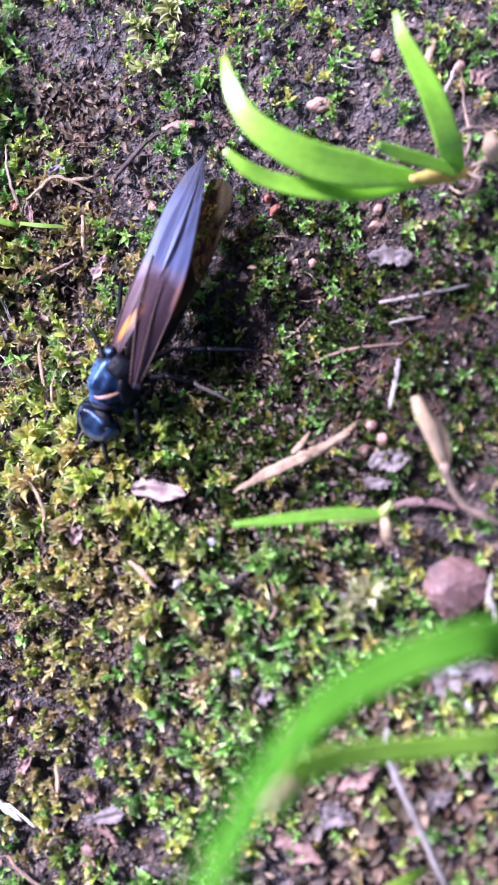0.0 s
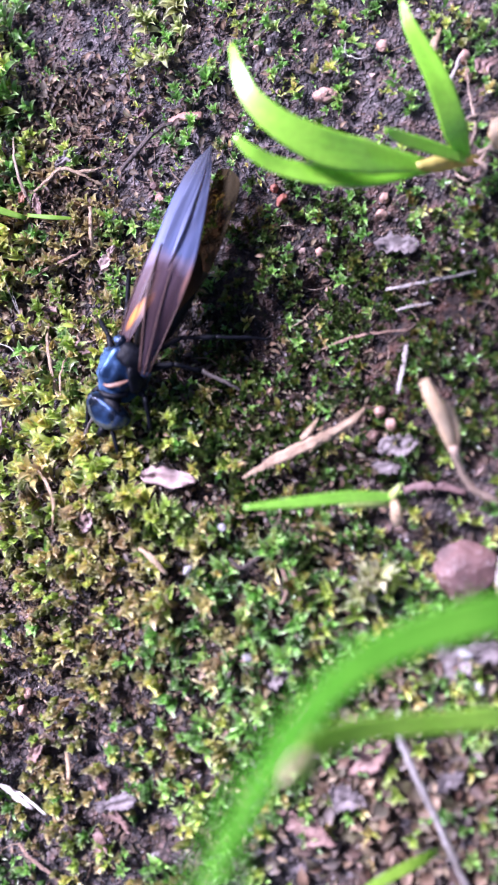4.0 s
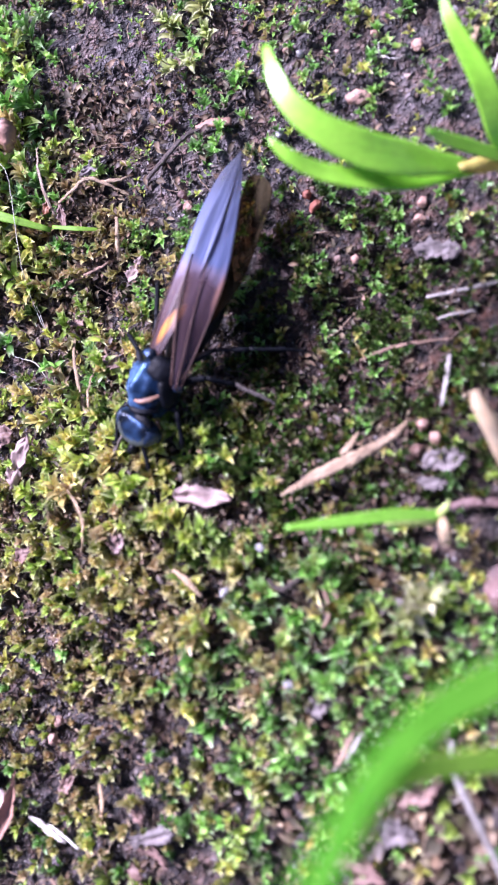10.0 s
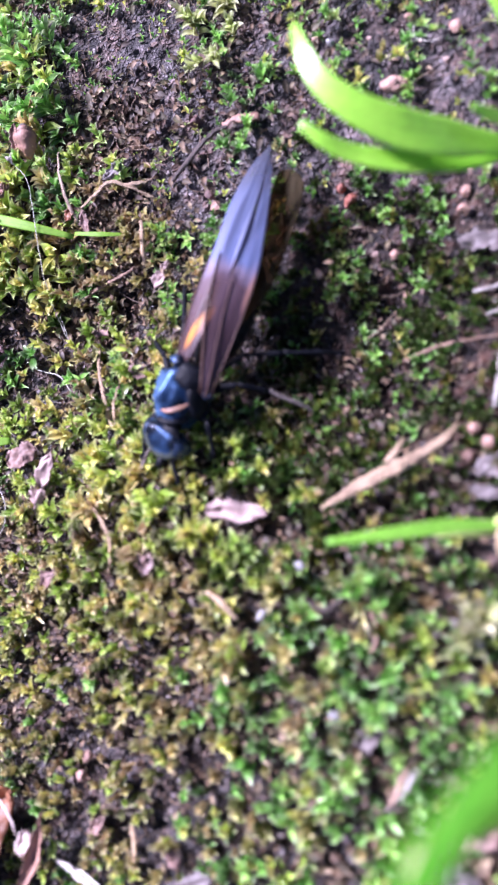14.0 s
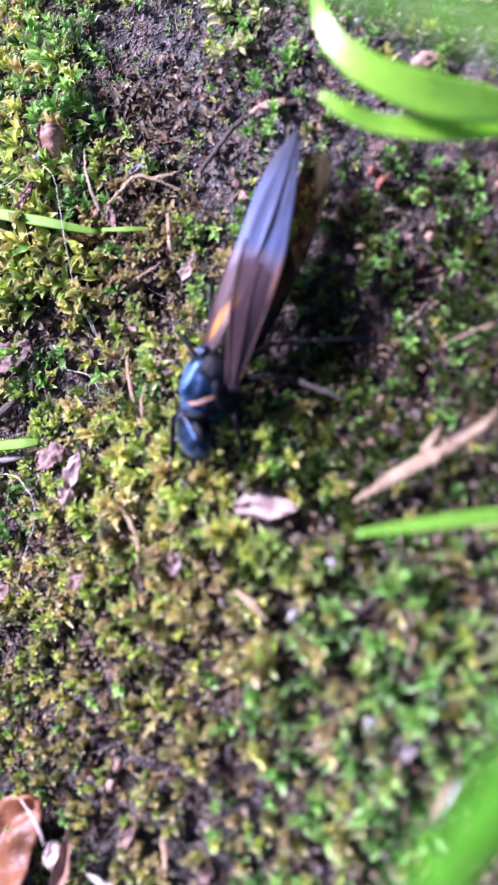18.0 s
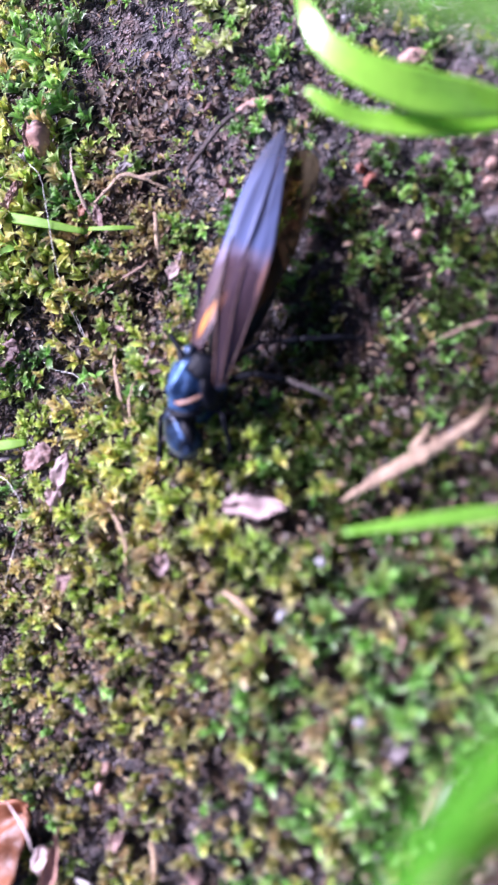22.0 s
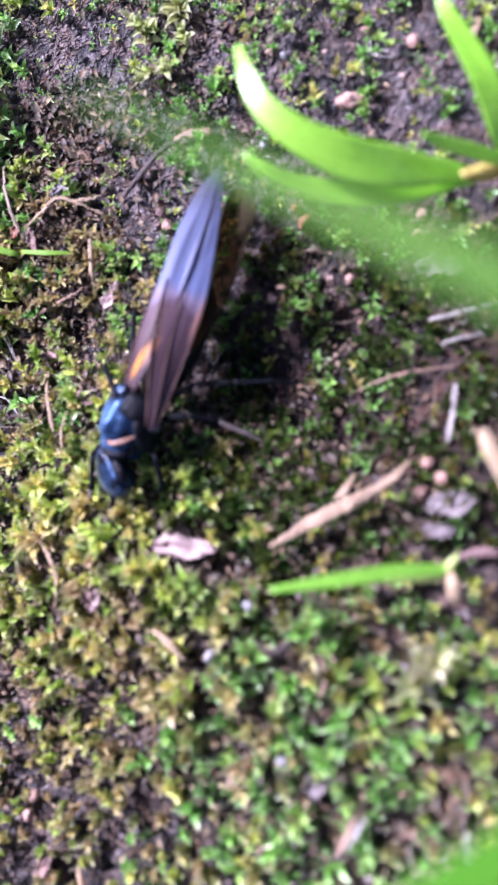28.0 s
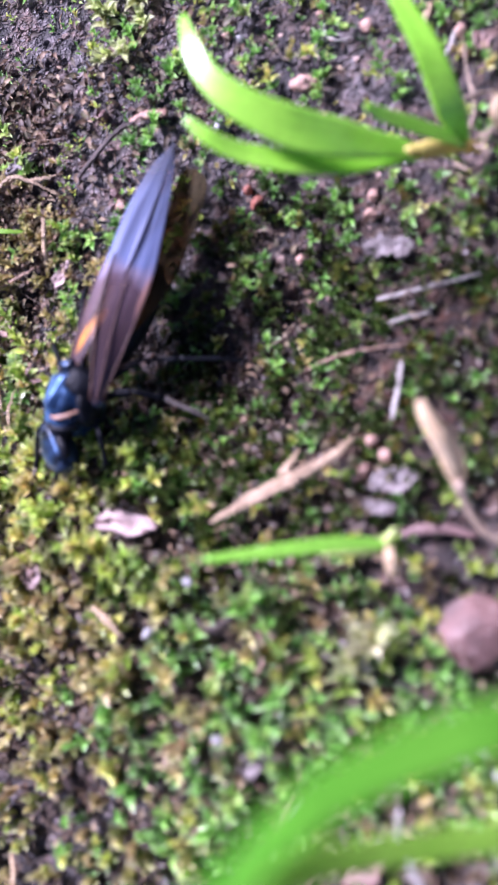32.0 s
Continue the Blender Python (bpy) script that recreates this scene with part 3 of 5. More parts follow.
def flake(centre, long, wide, turn, tilt=(0, 0), curl=0.5, ragged=0.2, thick=0.12, seed=0, point=0.0):
    """A curled thin piece of dead leaf or bark: a ragged oval sheet with thickness. turn: degrees from +x."""
    bm, top, nu, nv = bmesh.new(), {}, 22, 10
    m = Euler((radians(tilt[0]), radians(tilt[1]), radians(turn))).to_matrix()
    under = {}
    for i in range(nu + 1):
        u = 2 * i / nu - 1
        w = max(1 - abs(u) ** 3.6, 0.0) ** 0.6 * (1 - point * max(u, 0)) * (0.8 + 1.2 * min(ragged, 0.3) * noise.noise((u * 1.1, seed * 9.7, 3.0)))
        w *= 1 + 1.3 * ragged * noise.noise((u * 2.3, seed * 5.1, 0.0)) + ragged * 0.9 * noise.noise((u * 7, seed * 2.3, 4.0)) + ragged * noise.noise((u * 17, seed * 3.3, 9.0))
        w = max(w, 0.05)
        for j in range(nv + 1):
            v = 2 * j / nv - 1
            x = u * long / 2 * (1 + 0.7 * ragged * noise.noise((v * 2, seed * 1.9, 8.0)) + 0.5 * ragged * noise.noise((v * 6, seed * 2.9, 5.0)))
            y = (v * w + 0.35 * noise.noise((u * 1.3, seed * 6.1, 11.0))) * wide / 2 * (1 + 0.6 * ragged * noise.noise((u * 5 + v, seed * 4.4, 2.0)))
            z = curl * wide * 0.5 * (v * w) ** 2 + 0.2 * wide * noise.noise((u * 1.7, v * 1.7, seed * 7.0)) + 0.07 * wide * noise.noise((u * 5, v * 5, seed * 3.0)) + 0.25 * curl * long * 0.3 * u * u
            top[i, j] = bm.verts.new(m @ Vector((x, y, z)) + Vector(centre))
            under[i, j] = bm.verts.new(m @ Vector((x, y, z - thick)) + Vector(centre))
    for i in range(nu):
        for j in range(nv):
            bm.faces.new((top[i, j], top[i + 1, j], top[i + 1, j + 1], top[i, j + 1]))
            bm.faces.new((under[i, j], under[i, j + 1], under[i + 1, j + 1], under[i + 1, j]))
    for i in range(nu):
        for j in (0, nv):
            bm.faces.new((top[i, j], under[i, j], under[i + 1, j], top[i + 1, j]))
    for j in range(nv):
        for i in (0, nu):
            bm.faces.new((top[i, j], under[i, j], under[i, j + 1], top[i, j + 1]))
    bmesh.ops.recalc_face_normals(bm, faces=bm.faces)
    return bm


def solid(name, bm, mat, base=(0, 0, 0), smooth=True):
    """Links a bmesh in millimetres as one mesh object with its origin at base."""
    bmesh.ops.translate(bm, verts=bm.verts, vec=-Vector(base))
    bmesh.ops.scale(bm, verts=bm.verts, vec=(MM, MM, MM))
    for f in bm.faces:
        f.smooth = smooth
    me = bpy.data.meshes.new(name)
    bm.to_mesh(me)
    bm.free()
    me.materials.append(mat)
    return new(name, me)


def single(name, bm, mat, base, label, category, group="", smooth=True):
    ob = solid(name, bm, mat, base, smooth)
    ob.location = Vector(base) * MM
    return tagged(ob, label, category, group)


def thing(name, base, label, category, group="", turn=0.0):
    ob = new(name)
    ob.empty_display_size = 0.002
    ob.matrix_basis = pose(base[0] * MM, base[1] * MM, base[2] * MM, 0, 0, turn)
    ob["base"] = [float(v) for v in base]
    return tagged(ob, label, category, group)


def part(name, bm, mat, parent, label="", base=(0, 0, 0), smooth=True):
    """Links a bmesh as one mesh under a thing or part; base: the parent's place in the space of the bmesh."""
    ob = solid(name, bm, mat, base, smooth)
    ob.parent = parent
    return tagged(ob, label) if label else ob


# ---- materials of things ----


def plain(colour, rough=0.5, coat=0.0, scale=1500.0, vary=0.25, bump=0.00005, through=0.0, metal=0.0):
    def build(nt, b):
        n, f = noise_tex(nt, scale * 0.3, 4), noise_tex(nt, scale * 2, 3)
        dark, lite = tuple(c * (1 - vary) for c in colour), tuple(min(c * (1 + vary), 1) for c in colour)
        c = ramp(nt, n.outputs[0], [(0.3, dark), (0.7, lite)])
        c = mixed(nt, 1.0, c, ramp(nt, f.outputs[0], [(0.3, (0.85,) * 3), (0.7, (1.12,) * 3)]), "MULTIPLY")
        nt.links.new(c, b.inputs["Base Color"])
        b.inputs["Roughness"].default_value = rough
        b.inputs["Coat Weight"].default_value = coat
        b.inputs["Metallic"].default_value = metal
        bumped(nt, b, f.outputs[0], 0.5, bump)
        if through:
            see_through(nt, b, c, through)
    return build


def fibrous(lo, hi, rough=0.6, through=0.0):
    """Dry stem or straw: pale fibres and dark furrows along it, and blotches."""
    def build(nt, b):
        n, v = noise_tex(nt, 420, 4, 0.65), streaks(nt, 9, 3.0)
        c = ramp(nt, v.outputs[0], [(0.34, lo), (0.62, hi)])
        c = mixed(nt, 1.0, c, ramp(nt, n.outputs[0], [(0.3, (0.5, 0.45, 0.42)), (0.55, (1, 1, 1)), (0.75, (1.25, 1.2, 1.15))]), "MULTIPLY")
        nt.links.new(c, b.inputs["Base Color"])
        b.inputs["Roughness"].default_value = rough
        bumped(nt, b, v.outputs[0], 0.8, 0.0002)
        if through:
            see_through(nt, b, c, through)
    return build


def wing_film(nt, b):
    """Smoky membrane: brown-violet at the root, slate blue beyond the middle, with fine veins along it."""
    tc = nt.nodes.new("ShaderNodeTexCoord")
    sep = nt.nodes.new("ShaderNodeSeparateXYZ")
    nt.links.new(tc.outputs["Object"], sep.inputs[0])
    n = noise_tex(nt, 500, 3)
    k = node(nt, "ShaderNodeMath")
    k.operation = "MULTIPLY"
    k.inputs[1].default_value = 1 / 0.018
    nt.links.new(sep.outputs["Y"], k.inputs[0])
    u = node(nt, "ShaderNodeMath")
    u.operation = "MULTIPLY_ADD"
    u.inputs[1].default_value = 0.16
    nt.links.new(n.outputs[0], u.inputs[0])
    nt.links.new(k.outputs[0], u.inputs[2])
    base = ramp(nt, u.outputs[0], [(0.05, (0.045, 0.027, 0.038)), (0.25, (0.070, 0.038, 0.045)), (0.44, (0.10, 0.062, 0.080)), (0.485, (0.17, 0.14, 0.20)), (0.54, (0.10, 0.125, 0.24)), (0.75, (0.08, 0.10, 0.185)), (0.98, (0.06, 0.07, 0.10))])
    flat = nt.nodes.new("ShaderNodeMapping")
    flat.inputs["Scale"].default_value = (1, 0.06, 0.3)
    nt.links.new(tc.outputs["Object"], flat.inputs["Vector"])
    w = node(nt, "ShaderNodeTexNoise", Scale=2300.0, Detail=2.0)
    nt.links.new(flat.outputs[0], w.inputs["Vector"])
    base = mixed(nt, 1.0, base, ramp(nt, w.outputs[0], [(0.36, (0.84, 0.82, 0.80)), (0.5, (1, 1, 1)), (0.64, (1.2, 1.19, 1.17))]), "MULTIPLY")
    for (cx, cy, lean, half, length), tone, most in (((0.30, 2.95, 20, 0.42, 1.5), (0.75, 0.30, 0.03), 1.0), ((1.15, 3.7, 15, 0.35, 1.2), (0.35, 0.14, 0.06), 0.6), ((2.95, 6.0, -2, 0.3, 1.8), (0.42, 0.22, 0.16), 0.7)):
        m = nt.nodes.new("ShaderNodeMapping")
        m.vector_type = "TEXTURE"
        m.inputs["Location"].default_value = (cx * MM, cy * MM, 0)
        m.inputs["Rotation"].default_value = (0, 0, -radians(lean))
        m.inputs["Scale"].default_value = (half * MM, length * MM, 1)
        nt.links.new(tc.outputs["Object"], m.inputs["Vector"])
        far = nt.nodes.new("ShaderNodeVectorMath")
        far.operation = "LENGTH"
        nt.links.new(m.outputs[0], far.inputs[0])
        base = mixed(nt, ramp(nt, far.outputs["Value"], [(0.35, (most,) * 3), (1.0, (0, 0, 0))]), base, tone)
    nt.links.new(base, b.inputs["Base Color"])
    b.inputs["Roughness"].default_value = 0.42
    b.inputs["Specular IOR Level"].default_value = 0.5
    clear = nt.nodes.new("ShaderNodeBsdfTransparent")
    clear.inputs[0].default_value = (0.82, 0.66, 0.54, 1)
    mix = nt.nodes.new("ShaderNodeMixShader")
    nt.links.new(ramp(nt, u.outputs[0], [(0.0, (0.4,) * 3), (0.42, (0.36,) * 3), (0.50, (0.2,) * 3), (0.75, (0.28,) * 3), (1.0, (0.5,) * 3)]), mix.inputs[0])
    nt.links.new(b.outputs[0], mix.inputs[1])
    nt.links.new(clear.outputs[0], mix.inputs[2])
    nt.links.new(mix.outputs[0], nt.nodes["Material Output"].inputs[0])
    bumped(nt, b, w.outputs[0], 0.4, 0.00006)


def hind_film(nt, b):
    tc = nt.nodes.new("ShaderNodeTexCoord")
    long = nt.nodes.new("ShaderNodeMapping")
    long.inputs["Scale"].default_value = (1, 0.08, 0.3)
    nt.links.new(tc.outputs["Object"], long.inputs["Vector"])
    n = node(nt, "ShaderNodeTexNoise", Scale=1600.0, Detail=2.0)
    nt.links.new(long.outputs[0], n.inputs["Vector"])
    nt.links.new(ramp(nt, n.outputs[0], [(0.36, (0.008, 0.006, 0.004)), (0.46, (0.05, 0.040, 0.022)), (0.7, (0.075, 0.06, 0.035))]), b.inputs["Base Color"])
    b.inputs["Roughness"].default_value = 0.8
    b.inputs["Specular IOR Level"].default_value = 0.05
    clear = nt.nodes.new("ShaderNodeBsdfTransparent")
    clear.inputs[0].default_value = (0.55, 0.46, 0.32, 1)
    mix = node(nt, "ShaderNodeMixShader", Fac=0.55)
    nt.links.new(b.outputs[0], mix.inputs[1])
    nt.links.new(clear.outputs[0], mix.inputs[2])
    nt.links.new(mix.outputs[0], nt.nodes["Material Output"].inputs[0])


def cuticle(nt, b):
    """Black shell with the blue reflection of the sky painted on in patches."""
    n, f = noise_tex(nt, 430, 2, 0.5), noise_tex(nt, 6000, 3, 0.7)
    c = ramp(nt, n.outputs[0], [(0.40, (0.004, 0.008, 0.016)), (0.50, (0.022, 0.052, 0.115)), (0.62, (0.095, 0.19, 0.36))])
    c = mixed(nt, 1.0, c, ramp(nt, f.outputs[0], [(0.3, (0.6,) * 3), (0.7, (1.3,) * 3)]), "MULTIPLY")
    nt.links.new(c, b.inputs["Base Color"])
    b.inputs["Metallic"].default_value = 0.6
    nt.links.new(ramp(nt, n.outputs[0], [(0.35, (0.26,) * 3), (0.65, (0.46,) * 3)]), b.inputs["Roughness"])
    bumped(nt, b, f.outputs[0], 0.35, 0.0001)


def matt_black(nt, b):
    n = noise_tex(nt, 3000, 3)
    nt.links.new(ramp(nt, n.outputs[0], [(0.3, (0.002, 0.002, 0.003)), (0.7, (0.008, 0.009, 0.013))]), b.inputs["Base Color"])
    b.inputs["Roughness"].default_value = 0.5
    b.inputs["Specular IOR Level"].default_value = 0.12
    bumped(nt, b, n.outputs[0], 0.6, 0.0001)


CUTICLE = material("cuticle", cuticle)
EYE = material("eye", plain((0.020, 0.036, 0.070), 0.4, 0.15, 9000, 0.4, 0.00006, metal=0.4))
BLACK = material("black_shell", matt_black)
LEG = material("leg_black", matt_black)
PALE_LEG = material("leg_pale", fibrous((0.05, 0.04, 0.04), (0.24, 0.20, 0.17)))
TAN_MARK = material("tan_mark", plain((0.26, 0.14, 0.09), 0.5))
FACE = material("face_shell", plain((0.045, 0.055, 0.05), 0.45, 0.0, 5000, 0.4, 0.0001))
VEIN = material("vein", plain((0.055, 0.020, 0.012), 0.7))
WING = material("wing", wing_film)
HIND = material("hind_wing", hind_film)
GRASS = material("grass", grass_leaf((0.26, 0.66, 0.015), (0.42, 0.82, 0.06), through=0.3, rough=0.36, gloss=0.7, coat=1.0))
SPROUT = material("sprout_grass", grass_leaf((0.20, 0.54, 0.03), (0.32, 0.66, 0.07), through=0.3, rough=0.5))
GRASS_PALE = material("grass_pale", grass_leaf((0.44, 0.58, 0.12), (0.60, 0.66, 0.25), through=0.25))
BIG_GRASS = material("hairy_grass", grass_leaf((0.075, 0.32, 0.010), (0.15, 0.44, 0.03), through=0.4, rough=0.7, gloss=0.15))
YOUNG_GRASS = material("young_grass", grass_leaf((0.28, 0.58, 0.04), (0.42, 0.70, 0.09), through=0.4, rough=0.6, gloss=0.2))
LOW_GRASS = material("low_grass", grass_leaf((0.20, 0.42, 0.02), (0.30, 0.52, 0.04), through=0.4, rough=0.6))
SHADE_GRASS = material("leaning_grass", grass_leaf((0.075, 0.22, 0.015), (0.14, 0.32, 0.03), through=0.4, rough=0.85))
STRAW = material("straw", fibrous((0.32, 0.20, 0.11), (0.62, 0.47, 0.30)))
ROOT = material("root", fibrous((0.20, 0.11, 0.07), (0.44, 0.30, 0.21)))
PALE_ROOT = material("pale_root", fibrous((0.26, 0.18, 0.12), (0.60, 0.46, 0.34)))
CREAM = material("cream_stalk", fibrous((0.74, 0.48, 0.22), (0.94, 0.78, 0.54), 0.5, 0.2))
YELLOW_BASE = material("yellow_base", plain((0.62, 0.50, 0.13), 0.45, 0, 900, 0.25, 0.00005, 0.3))
PALE_STICK = material("pale_stick", fibrous((0.26, 0.22, 0.19), (0.56, 0.52, 0.47)))
FIBRE = material("fibre", plain((0.62, 0.58, 0.52), 0.5))
DRY_BUD = material("dry_bud", plain((0.30, 0.165, 0.115), 0.6, 0, 1100, 0.45, 0.0002, 0.1))
BARK_FLAKE = material("bark_flake", plain((0.15, 0.085, 0.075), 0.65, 0, 1400, 0.5, 0.0003))
BARK = material("bark", fibrous((0.03, 0.022, 0.018), (0.13, 0.095, 0.08), 0.75))
PETAL = material("petal", plain((0.42, 0.30, 0.265), 0.55, 0, 700, 0.3, 0.0001, 0.25))
PINK_FLAKE = material("pink_flake", plain((0.24, 0.145, 0.115), 0.6, 0, 800, 0.4, 0.00015, 0.15))
GREY_FLAKE = material("grey_flake", plain((0.17, 0.14, 0.13), 0.6, 0, 800, 0.4, 0.00015, 0.1))
BLEACHED = material("bleached_leaf", plain((0.66, 0.54, 0.48), 0.5, 0, 900, 0.2, 0.0001, 0.2))
BROWN_LEAF = material("brown_leaf", plain((0.24, 0.09, 0.035), 0.5, 0.0, 420, 0.6, 0.0004, 0.2))
STONE = material("stone", flecked((0.07, 0.036, 0.030), (0.20, 0.108, 0.092), (0.34, 0.25, 0.23), 520, 0.6, 0.0002))
PINK_STONE = material("pink_stone", flecked((0.28, 0.15, 0.105), (0.45, 0.28, 0.21), (0.55, 0.43, 0.37), 900, 0.6, 0.0002))
RED_STONE = material("red_stone", flecked((0.15, 0.04, 0.022), (0.27, 0.085, 0.045), (0.36, 0.2, 0.16), 900, 0.6, 0.0002))
WHITE_STONE = material("white_stone", flecked((0.2, 0.19, 0.18), (0.36, 0.35, 0.33), (0.5, 0.48, 0.46), 900, 0.4, 0.0001))

# ---- the insect ----


def wing_sheet(edge_in, edge_out, lift, ripple, thick=0.05):
    """A wing between two edges given as (x, y, z) from root to tip, pleated along its length."""
    n, k = 26, 14
    a, b = spline(edge_in, 6), spline(edge_out, 6)
    pick = lambda line, u: line[min(int(u * (len(line) - 1)), len(line) - 2)] * (1 - (u * (len(line) - 1)) % 1) + line[min(int(u * (len(line) - 1)) + 1, len(line) - 1)] * ((u * (len(line) - 1)) % 1)
    bm, top, low = bmesh.new(), {}, {}
    for i in range(n + 1):
        u = min(i / n, 0.9999)
        p, q = pick(a, u), pick(b, u)
        for j in range(k + 1):
            v = j / k
            r = p * (1 - v) + q * v
            r = r + np.array([0, 0, lift * math.sin(math.pi * v) * (1 - 0.6 * u) + ripple * math.sin(v * 6 * math.pi + u * 1.5) * min(1, 3 * u)])
            top[i, j] = bm.verts.new(r)
            low[i, j] = bm.verts.new(r - np.array([0, 0, thick]))
    for i in range(n):
        for j in range(k):
            bm.faces.new((top[i, j], top[i, j + 1], top[i + 1, j + 1], top[i + 1, j]))
            bm.faces.new((low[i, j], low[i + 1, j], low[i + 1, j + 1], low[i, j + 1]))
        for j in (0, k):
            bm.faces.new((top[i, j], top[i + 1, j], low[i + 1, j], low[i, j]))
    for j in range(k):
        for i in (0, n):
            bm.faces.new((top[i, j], low[i, j], low[i, j + 1], top[i, j + 1]))
    bmesh.ops.recalc_face_normals(bm, faces=bm.faces)
    return bm


def head_piece(keep, grow=1.0):
    """The head, broad across and flattened before and behind; keep(x, y, z) tells which part of its shell."""
    bm = blob((0, 0, 0), (1.5, 0.92, 1.05), level=4)
    gone = [v for v in bm.verts if not keep(v.co.x, v.co.y, v.co.z)]
    bmesh.ops.delete(bm, geom=gone, context="VERTS")
    for v in bm.verts:
        x, y, z = v.co
        y += 0.32 * (x / 1.55) ** 2                       # the eyes lie further back than the crown
        z = min(z, 0.55 + 0.3 * (z - 0.55) + 0.25 * y)        # the crown is flat and slopes to the face
        v.co = Vector((x, y, z)) * grow * 1.2
    return bm


FLY_AT = (-7.2, 1.5, -0.1)
HEAD_AT = (-0.30, -4.15, 3.4)


def build_insect():
    fly = thing("insect", FLY_AT, "black winged insect with folded smoky slate-blue wings resting on moss", "insect", turn=-18.5)
    body = blob((0.0, -0.9, 3.6), (1.8, 2.5, 1.7), (8, 0, 0), 0.2, 2.3, 3, 4, 5)
    thorax = part("thorax", body, CUTICLE, fly, "blue-black thorax")
    part("shoulder_mark", sweep([(-0.55, -2.35, 4.72), (0.1, -2.35, 4.95), (0.75, -2.0, 4.85), (1.2, -1.5, 4.5)], [0.1, 0.3, 0.34, 0.1], 0.4, 8, 5), TAN_MARK, thorax, "pale tan mark")
    part("collar", sweep([(-1.3, -2.5, 3.9), (-0.6, -2.95, 4.3), (0.3, -2.95, 4.35), (1.1, -2.5, 3.9)], [0.3, 0.45, 0.45, 0.3], 0.8, 8, 5), BLACK, thorax)
    part("scutellum", blob((0.85, 0.1, 4.78), (1.0, 1.2, 0.42), (10, 16, 14), 0.2, 2.2, 5, 3, 5), BLACK, fly, "shining black plate")
    part("side_plate", blob((1.35, -0.9, 3.75), (0.62, 1.5, 1.15), (0, -16, 8), 0.16, 2.4, 21, 3, 6), BLACK, thorax, "matt black side plate")
    part("scutellum", blob((-0.35, 0.85, 4.85), (0.6, 0.5, 0.35), (0, 0, 10), 0.12, 2, 15, 3, 3), CUTICLE, fly)
    part("abdomen", blob((1.1, 4.6, 2.6), (1.5, 4.4, 1.2), (-9, 0, -6), 0.05, 2, 6, 4), BLACK, fly, "flat black abdomen")
    part("hindwing", wing_sheet([(1.4, 2.5, 3.8), (1.5, 8, 3.0), (1.2, 12, 2.4), (0.9, 15.0, 2.0), (1.2, 15.6, 1.9)], [(2.5, 4.2, 3.5), (3.4, 7.2, 2.9), (3.45, 11, 2.4), (3.05, 14.6, 1.9), (1.9, 15.7, 1.85)], 0.02, 0.03), HIND, fly, "brown translucent hindwing")
    part("forewing", wing_sheet([(-0.75, 0.9, 4.4), (-0.72, 4.6, 4.7), (-0.66, 9.0, 4.3), (-0.86, 12, 3.7), (-0.72, 15.0, 2.9), (-0.1, 16.8, 2.4)],
                                [(0.35, 0.7, 4.95), (1.3, 3.6, 5.5), (1.5, 9.0, 4.8), (1.1, 12.5, 3.9), (0.5, 15.6, 2.9), (0.0, 16.7, 2.4)], 0.1, 0.015), WING, fly)
    part("forewing", wing_sheet([(2.0, -0.9, 4.9), (1.05, 4.4, 5.75), (0.3, 9.0, 5.0), (0.1, 12, 4.15), (0.0, 15.6, 3.0), (-0.05, 16.8, 2.5)],
                                [(2.45, -1.0, 4.5), (2.95, 3.4, 4.7), (3.0, 7.0, 4.4), (2.4, 10.4, 4.0), (1.2, 14.4, 3.1), (0.0, 17.0, 2.45)], 0.12, 0.015), WING, fly)
    for pts, w in (([(1.95, -0.8, 4.98), (1.05, 4.4, 5.85), (0.42, 8.2, 5.25)], [0.2, 0.24, 0.1]), ([(2.3, -0.9, 4.85), (2.1, 3.4, 5.35), (1.6, 8.0, 5.05)], [0.18, 0.16, 0.06]),
                   ([(-0.7, 1.0, 4.5), (-0.72, 4.6, 4.8), (-0.62, 9.0, 4.4)], [0.16, 0.16, 0.06]), ([(0.3, 0.8, 5.0), (0.45, 4.4, 5.28), (0.35, 8.6, 4.9)], [0.14, 0.14, 0.06]),
                   ([(2.45, -0.9, 4.6), (2.95, 3.4, 4.76), (3.0, 7.0, 4.46)], [0.2, 0.18, 0.08])):
        part("wing_vein", sweep(pts, [0.65 * v for v in w], 0.7, 6, 7), VEIN, fly)
    part("wing_hinge", blob((2.2, -0.75, 4.4), (0.4, 0.3, 0.3), (0, 0, 0), 0.1, 2, 9), CUTICLE, fly)
    head = new("head")
    head.parent = fly
    head.empty_display_size = 0.001
    head.matrix_basis = pose(*(v * MM for v in HEAD_AT))
    part("crown", head_piece(lambda x, y, z: y > -0.1 or z > 0.75), CUTICLE, head, "shining blue-black crown")
    part("face", head_piece(lambda x, y, z: y < 0.0 and z < 0.85), FACE, head, "dull grey-green face")
    for side in (-1, 1):
        part("eye", head_piece(lambda x, y, z: side * x > 0.95 and y < 0.4, 1.035), EYE, head, "dark slate compound eye")
    part("antenna", sweep([(1.0, -0.7, 0.0), (1.7, -1.3, -0.1), (2.7, -2.4, -0.5), (3.8, -3.6, -1.2)], [0.3, 0.34, 0.3, 0.18], 1.0, 8, 5, wobble=0.02), LEG, head)
    part("antenna", sweep([(-0.75, -1.0, 0.0), (-1.0, -1.7, -0.4), (-1.25, -2.6, -1.2)], [0.24, 0.26, 0.16], 1.0, 8, 5), PALE_LEG, head, "greyish feeler")
    part("occiput", blob((0.25, 0.82, 0.42), (0.95, 0.5, 0.42), (12, 0, 0), 0.15, 2, 8, 3), BLACK, head, "black hollow behind the crown")
